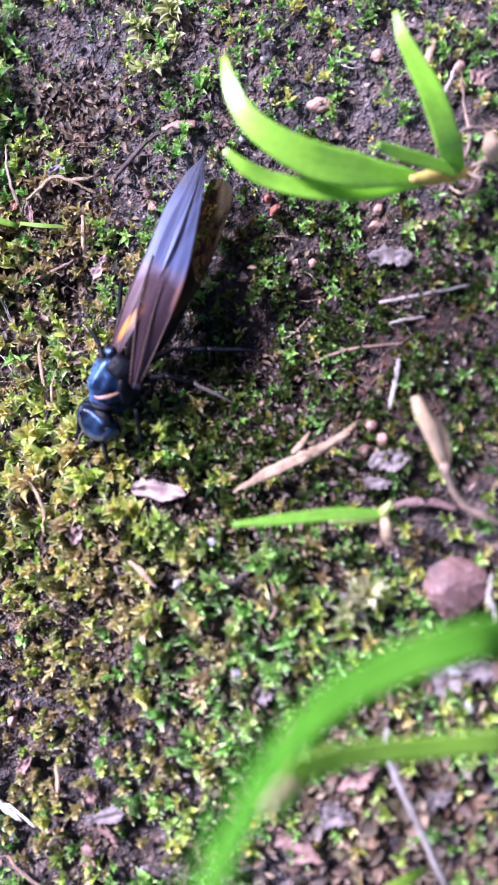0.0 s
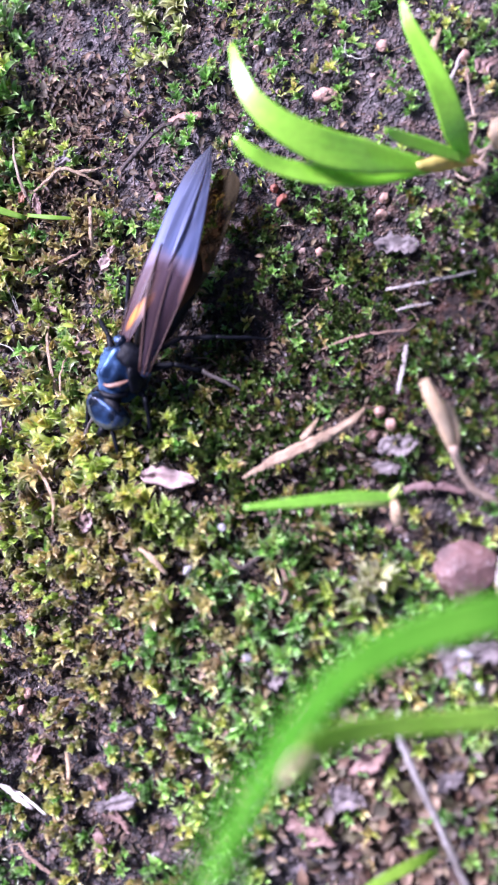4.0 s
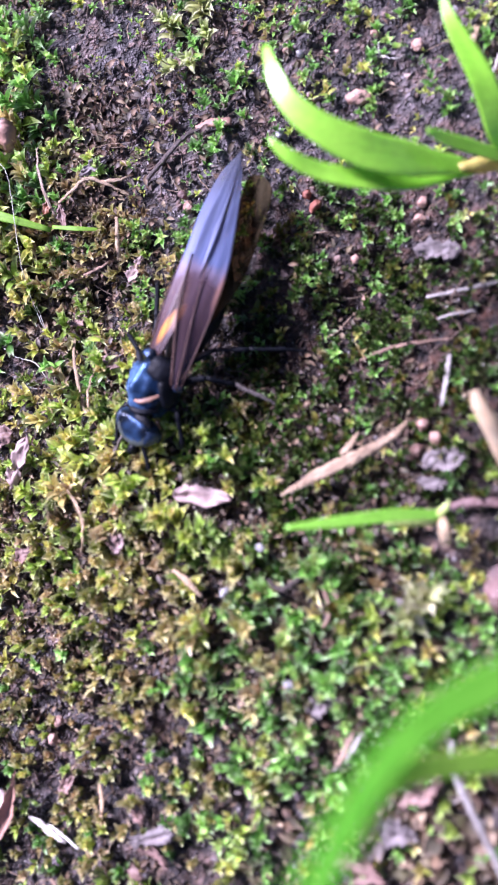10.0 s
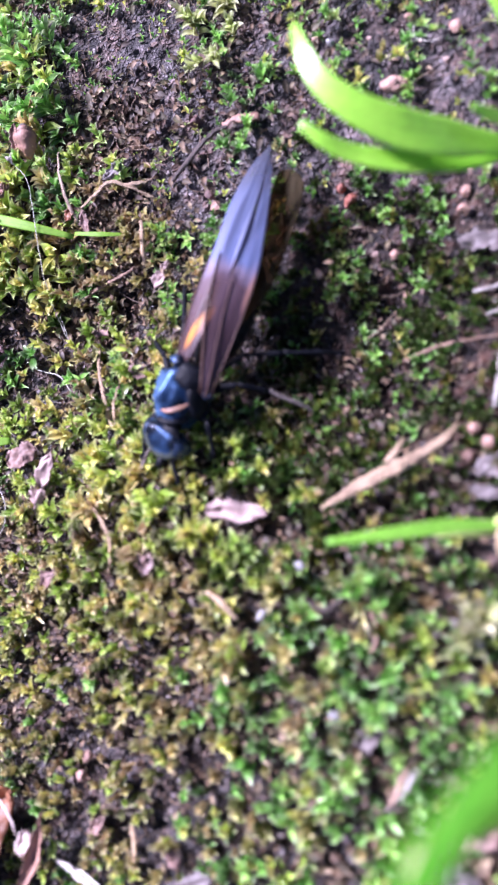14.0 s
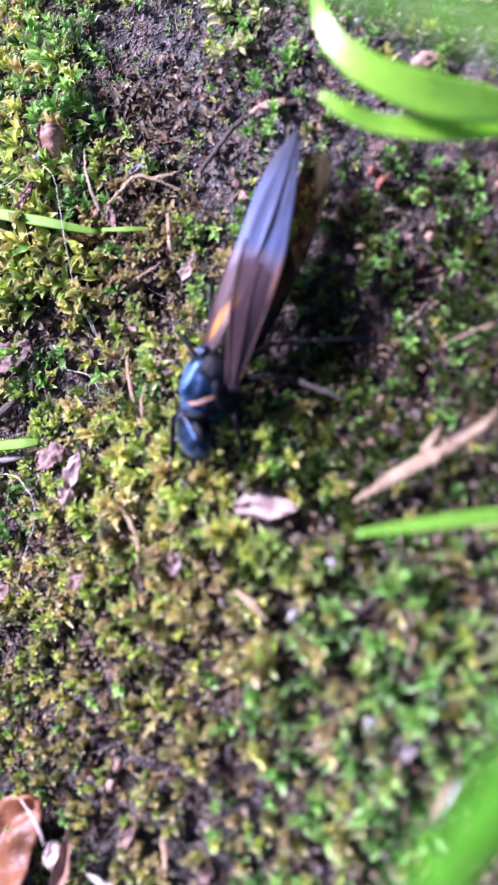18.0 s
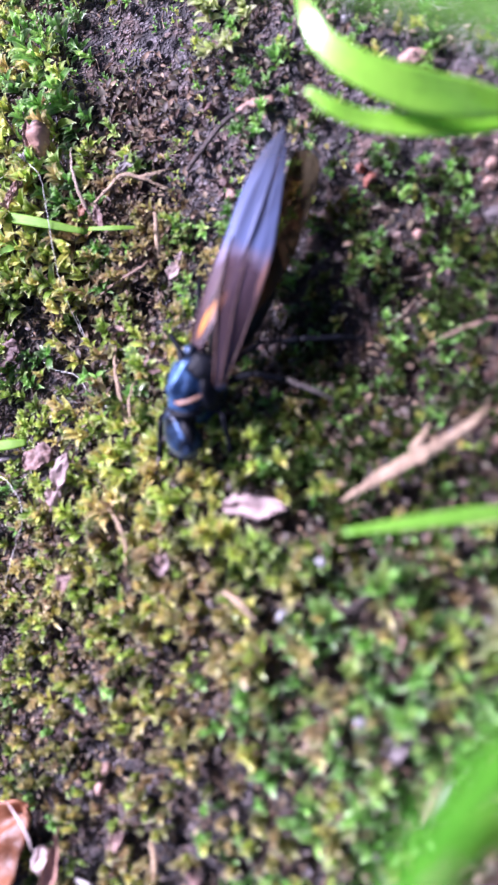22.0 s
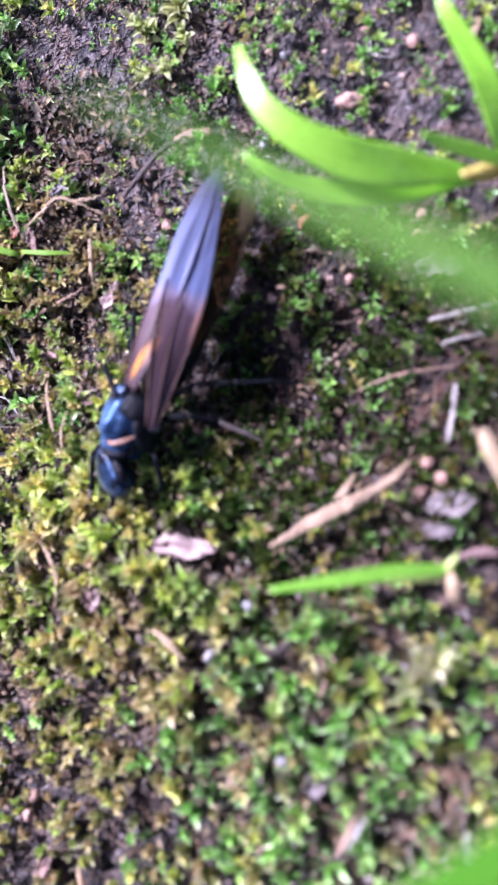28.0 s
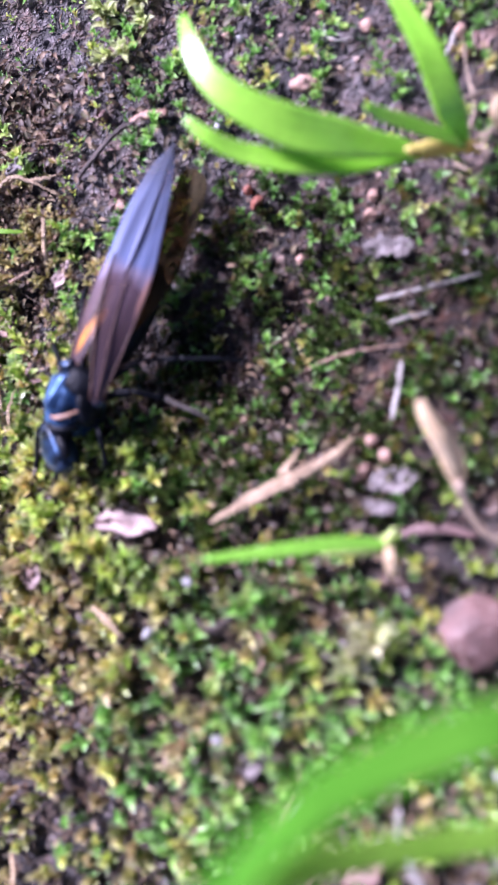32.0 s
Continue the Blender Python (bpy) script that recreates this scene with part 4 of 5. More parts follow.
    part("mouthparts", blob((0.15, -1.45, -0.6), (0.4, 0.5, 0.45), (20, 0, 0), 0.15, 2, 4), LEG, head)
    rng = np.random.default_rng(17)
    fuzz = bmesh.new()
    for _ in range(130):
        a, e = rng.uniform(0, 6.28), rng.uniform(0.1, 1.2)
        n = Vector((math.cos(a) * math.cos(e), math.sin(a) * math.cos(e), math.sin(e)))
        p = Vector((n.x * 1.85, n.y * 2.3 - 0.7, n.z * 1.55 + 3.6))
        q = p + n * rng.uniform(0.25, 0.55) + Vector(rng.normal(0, 0.12, 3))
        s = n.orthogonal().normalized() * 0.022
        v = [fuzz.verts.new(w) for w in (p - s, p + s, q, p + n.cross(s))]
        for f in ((0, 1, 2), (0, 2, 3), (1, 3, 2)):
            fuzz.faces.new([v[k] for k in f])
    part("bristles", fuzz, LEG, thorax, "fine black bristles")
    neck = blob((-0.15, -3.05, 3.6), (0.7, 0.5, 0.7))
    part("neck", neck, LEG, fly)

    def leg(joints, pale=False):
        hip, knee, ankle, toe = joints
        mid = tuple((a + b) / 2 + d for a, b, d in zip(hip, knee, (0, 0, 0.25)))
        femur = part("leg", sweep([hip, mid, knee], [0.5, 0.62, 0.34], 1.0, 8, 5), LEG, fly)
        part("tibia", sweep([knee, ankle], [0.34, 0.38], 1.0, 8, 5), LEG, femur)
        lo = tuple((a + b) / 2 + d for a, b, d in zip(ankle, toe, (0, 0, 0.12)))
        part("tarsus", sweep([ankle, lo, toe], [0.3, 0.3, 0.16], 1.0, 7, 6, wobble=0.02), PALE_LEG if pale else LEG, femur, "whitish foot" if pale else "")

    leg([(0.9, -1.8, 2.9), (2.2, -2.2, 3.5), (2.9, -4.3, 2.3), (3.2, -6.0, 0.9)])
    leg([(1.1, -0.4, 2.6), (3.3, 0.6, 3.0), (5.0, 0.8, 2.1), (8.1, 0.4, 0.4)], True)
    leg([(1.2, 1.0, 2.6), (3.2, 2.6, 3.0), (5.4, 3.3, 2.5), (8.6, 4.6, 0.3)])
    leg([(-1.2, -2.0, 2.7), (-2.6, -3.4, 2.6), (-2.3, -5.6, 1.9), (-2.7, -7.6, 0.9)], True)
    leg([(-1.3, -0.3, 2.6), (-2.6, 1.3, 2.9), (-4.3, 2.2, 1.6), (-5.4, 2.6, 0.2)])
    leg([(-0.8, 1.2, 2.6), (-1.9, 3.8, 3.0), (-3.2, 6.0, 1.9), (-4.4, 7.0, 0.1)])
    return fly, head


INSECT, INSECT_HEAD = build_insect()

# ---- grasses ----


def hairs(line_points, spread_w, count, seed, length=0.9):
    """Fine hairs standing off a blade."""
    rng = np.random.default_rng(seed)
    line, bm = spline(line_points, 12), bmesh.new()
    for _ in range(count):
        i = int(rng.integers(0, len(line) - 1))
        side = np.cross(line[i + 1] - line[i], (0, 0, 1))
        side /= np.linalg.norm(side) + 1e-9
        s = rng.choice((-1, 1))
        p = line[i] + side * s * spread_w * 0.5 * rng.uniform(0.75, 1.0)
        q = p + side * s * length * rng.uniform(0.5, 1.1) + rng.normal(0, 0.2, 3)
        w = np.cross(q - p, (0, 0, 1))
        w = w / (np.linalg.norm(w) + 1e-9) * 0.03
        a, b, c = bm.verts.new(p - w), bm.verts.new(p + w), bm.verts.new(q)
        d = bm.verts.new(p + np.array([0, 0, 0.05]))
        for f in ((a, b, c), (a, c, d), (b, d, c)):
            bm.faces.new(f)
    return bm


def build_seedling():
    base = (16.79, 14.99, -0.29)
    g = thing("grass_seedling", base, "bright green grass seedling with arching leaves and bare roots on soil", "grass")
    part("stem", sweep([base, (15.72, 13.65, 2.60), (14.43, 12.88, 4.00), (13.33, 12.42, 5.00)], [0.9, 1.0, 1.1, 0.5], 0.8, 10, 4), YELLOW_BASE, g, "pale stem base", base)
    leaf = [(13.93, 12.78, 4.20), (10.87, 11.86, 8.00), (8.59, 11.80, 10.00), (6.25, 12.81, 11.50), (4.72, 14.26, 12.20), (3.86, 16.09, 12.40), (3.19, 18.25, 12.00)]
    part("leaf", sweep(leaf, [1.1, 2.35, 2.25, 1.7, 1.3, 1.0, 0.4], 0.10, 12, 6, up=(-0.12, -0.09, 0.99), fold=0.06), GRASS, g, "long arching leaf", base)
    leaf = [(13.93, 12.70, 4.20), (10.68, 11.15, 7.00), (8.35, 10.52, 9.00), (5.99, 10.68, 10.50), (4.56, 11.27, 11.50), (3.52, 12.23, 12.00)]
    part("leaf", sweep(leaf, [1.2, 1.75, 1.4, 1.1, 0.85, 0.35], 0.10, 12, 6, fold=0.12), GRASS, g, "", base)
    leaf = [(16.13, 13.85, 2.40), (15.73, 14.83, 4.50), (15.03, 16.80, 6.50), (14.06, 18.73, 7.60), (13.38, 20.15, 8.20), (12.94, 21.81, 8.40)]
    part("leaf", sweep(leaf, [0.9, 1.6, 1.5, 1.15, 0.8, 0.3], 0.12, 10, 6, fold=0.2), GRASS, g, "", base)
    leaf = [(16.16, 13.63, 2.80), (14.09, 13.33, 5.50), (12.66, 13.10, 7.50), (11.93, 13.15, 8.60)]
    part("leaf", sweep(leaf, [0.9, 1.15, 1.0, 0.35], 0.14, 10, 6, fold=0.2), GRASS, g, "short young leaf", base)
    for n, pts in enumerate(([(16.69, 14.23, 1.20), (17.41, 13.50, 1.40), (16.96, 12.88, 1.20), (15.92, 13.22, 0.80), (15.33, 14.13, 0.20)],
                             [(16.52, 14.66, 1.20), (15.97, 15.70, 1.80), (16.14, 16.77, 2.00), (17.48, 17.37, 1.40), (19.24, 17.49, 0.40)],
                             [(16.88, 14.60, 1.20), (17.81, 14.62, 1.80), (18.65, 14.44, 1.00), (19.52, 14.41, 0.20)],
                             [(16.25, 14.88, 1.00), (16.83, 16.28, 1.60), (16.62, 18.37, 1.20), (16.20, 22.20, 0.20)],
                             [(17.04, 14.16, 1.00), (18.18, 15.04, 2.00), (19.23, 16.22, 1.00)])):
        part("root", sweep(pts, [0.30, 0.26, 0.2, 0.1], 1.0, 7, 6, wobble=0.04, seed=n), PALE_ROOT, g, "curled tan root", base)
    part("sheath", sweep([(18.58, 14.80, 1.60), (18.27, 15.32, 2.40), (18.17, 16.16, 2.80)], [0.9, 1.3, 0.5], 0.6, 8, 4), CREAM, g, "cream dry leaf sheath", base)


def build_short_blade():
    base = (11.27, -9.77, 0.76)
    g = thing("grass_sprout", base, "short green grass blade with a pale bent base above moss", "grass")
    part("blade", sweep([(11.73, -8.54, 3.60), (9.06, -8.70, 5.40), (6.08, -9.18, 7.20), (3.48, -9.56, 8.60)], [0.5, 0.8, 0.68, 0.3], 0.12, 10, 6, fold=0.2), SPROUT, g, "", base)
    part("pale_base", sweep([base, (11.55, -10.05, 2.2), (11.72, -10.0, 3.3), (11.74, -9.4, 3.85), (11.6, -8.75, 3.7)], [0.3, 0.5, 0.72, 0.66, 0.5], 0.6, 8, 5), CREAM, g, "orange-tan stub", base)
    part("sheath", sweep([(11.5, -8.85, 3.5), (10.3, -9.0, 4.0), (8.4, -9.15, 4.9)], [0.55, 0.5, 0.1], 0.3, 8, 5), GRASS_PALE, g, "whitish sheath", base)
    part("bract", sweep([(11.2, -8.6, 3.7), (11.7, -8.3, 4.1), (12.1, -7.75, 4.2)], [0.5, 0.5, 0.1], 0.3, 8, 5), GRASS_PALE, g, "pale pointed bract", base)


TALL_AT = (20.13, -23.37, 0.00)


def build_tall_grass():
    """Two arching blades close to the lens, and a stump beside them."""
    g = thing("hairy_grass", TALL_AT, "soft hairy bright green grass blades arching over the soil", "grass")
    a = [TALL_AT, (22.4, -19.5, 10.5), (20.99, -16.13, 18.95), (19.78, -14.95, 20.34), (18.65, -14.85, 21.53), (16.32, -15.48, 22.99), (14.13, -16.47, 24.35), (12.78, -17.58, 25.40), (11.67, -18.99, 26.32), (10.80, -20.50, 27.14), (10.16, -21.92, 27.89), (9.73, -22.99, 28.63), (9.59, -23.98, 29.29), (9.63, -24.64, 29.94)]
    w = [0.8, 1.1, 1.4, 1.45, 1.45, 1.4, 1.2, 1.0, 0.85, 0.75, 0.62, 0.5, 0.4, 0.2]
    arch = blade = part("blade", sweep(a, w, 0.12, 10, 5, fold=0.25), BIG_GRASS, g, "", TALL_AT)
    part("hair", hairs(a[2:], 1.2, 700, 3, 0.6), BIG_GRASS, blade, "fine pale hairs", TALL_AT)
    b = [TALL_AT, (22.40, -20.50, 6.00), (22.85, -20.39, 6.89), (20.14, -20.13, 9.33), (18.16, -19.99, 11.51), (15.23, -20.09, 13.96), (12.81, -20.12, 16.25), (11.26, -20.28, 18.23), (10.49, -20.61, 19.90), (10.23, -20.99, 21.40), (10.22, -21.32, 22.82)]
    blade = part("blade", sweep(b, [0.6, 0.8, 0.95, 1.0, 1.0, 1.0, 1.0, 0.95, 0.85, 0.7, 0.45], 0.14, 10, 5, fold=0.25), YOUNG_GRASS, g, "", TALL_AT)
    part("tip", sweep([(10.49, -20.61, 19.95), (10.23, -20.99, 21.45), (10.22, -21.32, 22.87)], [0.75, 0.85, 0.4], 0.25, 10, 5, fold=0.2), CREAM, blade, "bleached tip", TALL_AT)
    part("awn", sweep([(10.52, -20.58, 21.24), (11.00, -19.60, 21.77), (11.33, -18.78, 21.80)], [0.2, 0.14, 0.04], 1.0, 7, 5), GRASS_PALE, blade, "thin pale awn", TALL_AT)
    part("hair", hairs(b[1:], 0.9, 380, 4, 0.5), GRASS, blade, "fine pale hairs", TALL_AT)
    c = [(13.70, -29.52, 1.20), (13.36, -29.53, 2.40), (12.26, -29.93, 3.60), (10.53, -30.81, 4.60), (9.02, -32.03, 5.00)]
    part("blade", sweep(c, [0.35, 0.5, 0.65, 0.6, 0.2], 0.14, 8, 5, fold=0.25), LOW_GRASS, g, "yellow-green young blade", TALL_AT)
    return g, arch


NEAR_AT = (44.0, -16.0, 0.0)


def build_near_blade():
    """A blade that leans in close before the lens."""
    g = thing("leaning_grass", NEAR_AT, "single soft green grass blade leaning in above the soil", "grass")
    a = [NEAR_AT, (42.5, -15.0, 14.0), (35.5, -12.5, 25.5), (26.73, -9.13, 31.98), (18.89, -6.24, 33.58), (16.44, -4.82, 33.98), (13.45, -3.05, 34.38), (11.00, -1.41, 34.38), (8.44, 0.21, 34.38)]
    blade = part("blade", sweep(a, [0.8, 1.1, 1.3, 1.35, 1.25, 0.95, 0.55, 0.25, 0.08], 0.1, 10, 6, fold=0.2), SHADE_GRASS, g, "", NEAR_AT)
    part("hair", hairs(a[3:], 0.6, 120, 6, 0.5), SHADE_GRASS, blade, "fine pale hairs", NEAR_AT)
    return g


build_seedling()
build_short_blade()
(TALL, ARCH), NEAR = build_tall_grass(), build_near_blade()


def low_blades():
    """Small blades among the moss."""
    for pts, w, lab in (([(-29.22, 18.29, 2.72), (-26.30, 16.97, 3.20), (-21.31, 15.10, 3.07), (-17.62, 14.04, 1.75)], [0.9, 0.95, 0.8, 0.4], "thin bright green grass blade lying over moss"),
                        ([(-17.51, 14.27, 1.79), (-15.43, 13.89, 1.67), (-13.86, 13.93, 0.89)], [0.3, 0.4, 0.25], "thin green blade tip lying on moss"),
                        ([(-28.54, -0.80, 0.93), (-26.54, -0.81, 1.26), (-24.25, -0.89, 1.38), (-22.95, -0.76, 0.93)], [0.7, 0.75, 0.8, 0.5], "short green grass blade end over soil")):
        base = pts[-1]
        g = thing("grass_sprout", (base[0], base[1], base[2] - 0.3), lab, "grass")
        part("blade", sweep(pts, w, 0.18, 8, 5, fold=0.2), LOW_GRASS, g, "", (base[0], base[1], base[2] - 0.3))


low_blades()

# ---- dead stalks, straw and roots ----


def stalks():
    b = (18.59, -9.11, 0.33)
    g = thing("dry_stalk", b, "dry tan grass stalk with a pale swollen husk at its end", "stalk")
    part("stem", sweep([b, (17.57, -8.67, 1.30), (16.36, -7.93, 2.00), (15.69, -6.96, 2.60), (15.22, -5.50, 3.80)], [0.5, 0.5, 0.5, 0.5, 0.6], 0.9, 9, 5, wobble=0.02), PALE_ROOT, g, "", b)
    part("husk", sweep([(15.46, -6.32, 3.00), (15.00, -4.88, 4.20), (14.58, -3.54, 5.30), (14.11, -2.59, 6.00), (13.88, -1.86, 6.40)], [0.5, 0.8, 1.0, 0.85, 0.5], 0.5, 12, 6), CREAM, g, "cream husk", b)
    part("husk_edge", sweep([(15.55, -5.6, 3.6), (15.45, -4.3, 4.5), (14.95, -3.2, 5.2), (14.4, -2.7, 5.6)], [0.15, 0.5, 0.55, 0.1], 0.15, 8, 5), STRAW, g, "orange-tan edge of the husk", b)
    for pts, w, mat, thick, name, label, cat in (
        ([(1.42, -7.12, 2.94), (3.93, -5.79, 2.71), (6.39, -4.64, 2.29), (8.12, -3.79, 2.03), (9.35, -2.54, 1.49)], [0.15, 0.85, 0.8, 0.45, 0.25], STRAW, 0.1, "straw", "split tan straw lying across dark green moss", "straw"),
        ([(5.9, -4.75, 2.75), (7.4, -4.1, 2.55), (8.6, -3.3, 2.2), (9.45, -2.3, 1.6)], [0.2, 0.6, 0.45, 0.12], STRAW, 0.12, "straw", "greyish frayed end of a split straw on moss", "straw"),
        ([(5.15, -4.43, 1.95), (5.76, -3.79, 1.84), (6.19, -2.86, 1.29)], [0.35, 0.5, 0.15], STRAW, 0.3, "straw", "short broken tan straw end on moss", "straw"),
        ([(11.77, -7.81, 0.67), (13.16, -7.56, 0.86), (14.55, -7.64, 0.78), (15.74, -8.05, 0.53)], [0.35, 0.6, 0.55, 0.25], BARK_FLAKE, 0.2, "dry_stalk", "flat reddish-brown dry stem on soil", "stem"),
        ([(11.95, 2.20, -0.16), (11.72, 0.50, 0.14), (11.34, -1.29, 0.16)], [0.34, 0.42, 0.3], PALE_STICK, 0.7, "twig", "short straight pale grey twig on dark soil", "twig"),
        ([(10.44, 6.52, -1.04), (13.50, 6.62, -0.30), (16.62, 6.97, -0.05)], [0.3, 0.32, 0.2], PALE_STICK, 0.7, "twig", "thin straight pale grey stick on soil", "twig"),
        ([(11.13, 4.89, -0.83), (12.32, 5.02, -0.55), (13.69, 5.10, -0.44)], [0.2, 0.25, 0.15], PALE_STICK, 0.7, "twig", "thin grey stick half sunk in soil", "twig"),
        ([(5.83, 2.53, -1.13), (7.58, 3.07, -0.87), (9.63, 3.27, -0.53), (12.13, 3.34, -0.48)], [0.16, 0.24, 0.22, 0.12], ROOT, 0.8, "rootlet", "thin bowed brown rootlet on soil", "root"),
        ([(11.93, -21.20, 4.20), (11.76, -22.50, 3.60), (12.38, -24.44, 3.00), (13.49, -27.00, 2.20), (14.91, -30.65, 0.73), (15.80, -32.83, 0.28)], [0.35, 0.45, 0.5, 0.5, 0.5, 0.4], PALE_STICK, 0.8, "dry_stalk", "long pale dry grass stem leaning over soil", "stem"),
        ([(17.74, -12.08, 0.91), (17.66, -13.10, 1.03), (17.56, -14.12, 0.75)], [0.3, 0.38, 0.3], PALE_STICK, 0.8, "twig", "short pale stick beside the brown stone", "twig"),
        ([(-17.37, -29.20, 0.22), (-15.44, -29.58, 0.56), (-13.52, -30.72, 0.41)], [0.2, 0.34, 0.15], FIBRE, 0.4, "dry_leaf_strip", "pale whitish strip of dry leaf on moss", "leaf"),
        ([(-18.56, 20.49, 2.86), (-18.21, 18.51, 3.10), (-17.66, 16.29, 2.53), (-17.30, 15.11, 1.71)], [0.1, 0.22, 0.3, 0.2], PALE_ROOT, 0.5, "dry_stalk", "tan dry stem bent over moss", "stem"),
        ([(-16.88, 16.06, 2.06), (-15.75, 16.80, 2.09), (-14.66, 17.80, 1.79), (-13.14, 17.31, 1.27), (-11.59, 16.62, 0.28)], [0.22, 0.28, 0.36, 0.26, 0.1], STRAW, 0.6, "dry_root", "forked tan dry root lying on soil", "root"),
        ([(-13.92, 17.62, 1.42), (-12.49, 17.64, 1.18), (-11.67, 18.02, 0.74)], [0.3, 0.4, 0.12], STRAW, 0.5, "dry_root", "short tan root fork on soil", "root"),
        ([(-12.23, 14.54, 1.30), (-12.24, 13.12, 1.08), (-12.34, 11.48, 0.40)], [0.3, 0.4, 0.42], STRAW, 0.8, "twig", "short orange-brown broken twig on moss", "twig"),
        ([(-12.75, 11.56, 0.43), (-14.32, 10.86, 0.48), (-15.85, 10.42, 0.37), (-17.58, 10.04, -0.05)], [0.2, 0.3, 0.32, 0.4], ROOT, 0.7, "rootlet", "thin tan rootlet lying in brown moss", "root"),
        ([(-16.37, 5.95, -0.28), (-15.94, 4.05, 0.30), (-15.04, 1.49, 0.89), (-14.22, -0.42, 0.89), (-12.48, -0.60, 1.32)], [0.2, 0.28, 0.3, 0.3, 0.2], STRAW, 0.7, "dry_stalk", "thin tan dry stem curled at the moss edge", "stem"),
        ([(-14.28, 2.66, 0.41), (-14.02, 1.06, 1.27), (-14.03, -0.60, 1.04)], [0.16, 0.24, 0.2], STRAW, 0.7, "dry_stalk", "thin pale dry stem on moss", "stem"),
        ([(-15.30, -5.90, 1.81), (-14.01, -7.21, 2.29), (-13.35, -8.70, 2.26), (-13.82, -10.55, 1.60)], [0.16, 0.26, 0.3, 0.2], STRAW, 0.6, "dry_stalk", "thin tan dry stem in yellow moss", "stem"),
        ([(-6.07, -11.86, 2.79), (-4.84, -12.61, 3.15), (-3.95, -13.63, 2.74)], [0.25, 0.5, 0.2], STRAW, 0.4, "straw", "small tan straw sliver on moss", "straw"),
        ([(-10.36, 17.85, 0.19), (-8.95, 18.91, 0.48), (-7.26, 20.63, 0.45), (-5.54, 21.22, 0.32)], [0.4, 0.5, 0.5, 0.3], BARK, 0.8, "rotten_twig", "dark brown rotten twig on grey soil", "twig"),
        ([(-6.29, 21.30, 0.23), (-4.94, 21.40, 0.41), (-3.45, 21.38, 0.18)], [0.5, 0.8, 0.6], DRY_BUD, 0.4, "bark_piece", "pale brown bark piece on grey soil", "bark"),
        ([(-9.95, 23.59, 0.25), (-9.61, 24.63, 0.44), (-9.89, 26.12, 0.25)], [0.15, 0.22, 0.15], BARK, 0.8, "rootlet", "thin dark upright rootlet on soil", "root"),
        ([(-28.94, 1.47, 0.45), (-26.85, 2.26, 0.61), (-25.49, 3.48, 0.07)], [0.6, 0.8, 0.3], BARK, 0.6, "rotten_twig", "blackish rotten twig on soil", "twig"),
        ([(-28.36, -1.69, 0.43), (-25.98, -1.68, 0.59), (-24.03, -1.54, 0.24)], [0.5, 0.6, 0.3], GREY_FLAKE, 0.5, "bark_piece", "grey bark strip under a grass blade", "bark"),
        ([(0.47, -12.39, 2.59), (1.42, -13.00, 2.78), (2.48, -12.36, 2.53), (2.96, -11.80, 2.29)], [0.25, 0.4, 0.35, 0.2], BARK, 0.7, "rotten_twig", "black curved rotten twig among moss", "twig"),
        ([(15.94, 22.82, 0.19), (15.25, 20.99, 0.38), (14.67, 20.27, 0.01)], [0.25, 0.3, 0.2], PALE_STICK, 0.7, "rootlet", "pale dry rootlet beside the seedling", "root"),
        ([(14.44, 25.12, 0.24), (14.06, 23.51, 0.48), (13.78, 22.59, 0.13)], [0.5, 0.6, 0.3], STRAW, 0.4, "straw", "pale straw piece on soil", "straw"),
        ([(4.35, -23.90, 1.21), (5.39, -23.09, 1.70), (6.05, -22.01, 2.23), (6.38, -21.49, 1.88)], [0.25, 0.4, 0.45, 0.2], PALE_STICK, 0.5, "dry_stalk", "pale curled dry stem on soil", "stem"),
        ([(3.86, -12.33, 2.31), (4.48, -14.29, 2.47), (3.93, -15.55, 2.30)], [0.25, 0.35, 0.2], ROOT, 0.6, "rootlet", "brown rootlet among moss", "root"),
        ([(4.73, -15.42, 2.22), (5.85, -14.61, 2.28), (6.84, -14.41, 1.83)], [0.2, 0.3, 0.2], ROOT, 0.6, "rootlet", "short brown rootlet on moss", "root"),
        ([(18.64, -23.55, 0.61), (18.89, -25.05, 0.88), (18.49, -26.83, 0.85), (19.03, -28.38, 0.62), (19.90, -28.66, 0.30)], [0.25, 0.4, 0.42, 0.35, 0.2], ROOT, 0.7, "rootlet", "curved pinkish-brown root on crumbly soil", "root"),
        ([(17.56, -12.84, 0.94), (18.09, -15.19, 1.13), (18.84, -17.82, 0.88), (19.71, -19.92, 0.53)], [0.2, 0.28, 0.26, 0.2], PALE_STICK, 0.7, "twig", "thin pale stick on soil behind the stone", "twig"),
        ([(-12.34, -26.28, 0.41), (-11.83, -27.49, 0.72), (-12.00, -29.07, 0.42)], [0.25, 0.35, 0.25], CREAM, 0.5, "straw", "short cream straw piece in moss", "straw"),
        ([(-15.81, -32.88, 0.31), (-14.37, -33.72, 0.63), (-11.98, -34.95, 0.35)], [0.25, 0.3, 0.2], ROOT, 0.7, "rootlet", "tan rootlet lying over moss", "root"),
    ):
        single(name, sweep(pts, [0.95 * v for v in w], thick, 10, 6, wobble=0.025, seed=len(pts[0]) + int(abs(pts[0][0] * 10))), mat, tuple(pts[len(pts) // 2]), label, cat)


stalks()


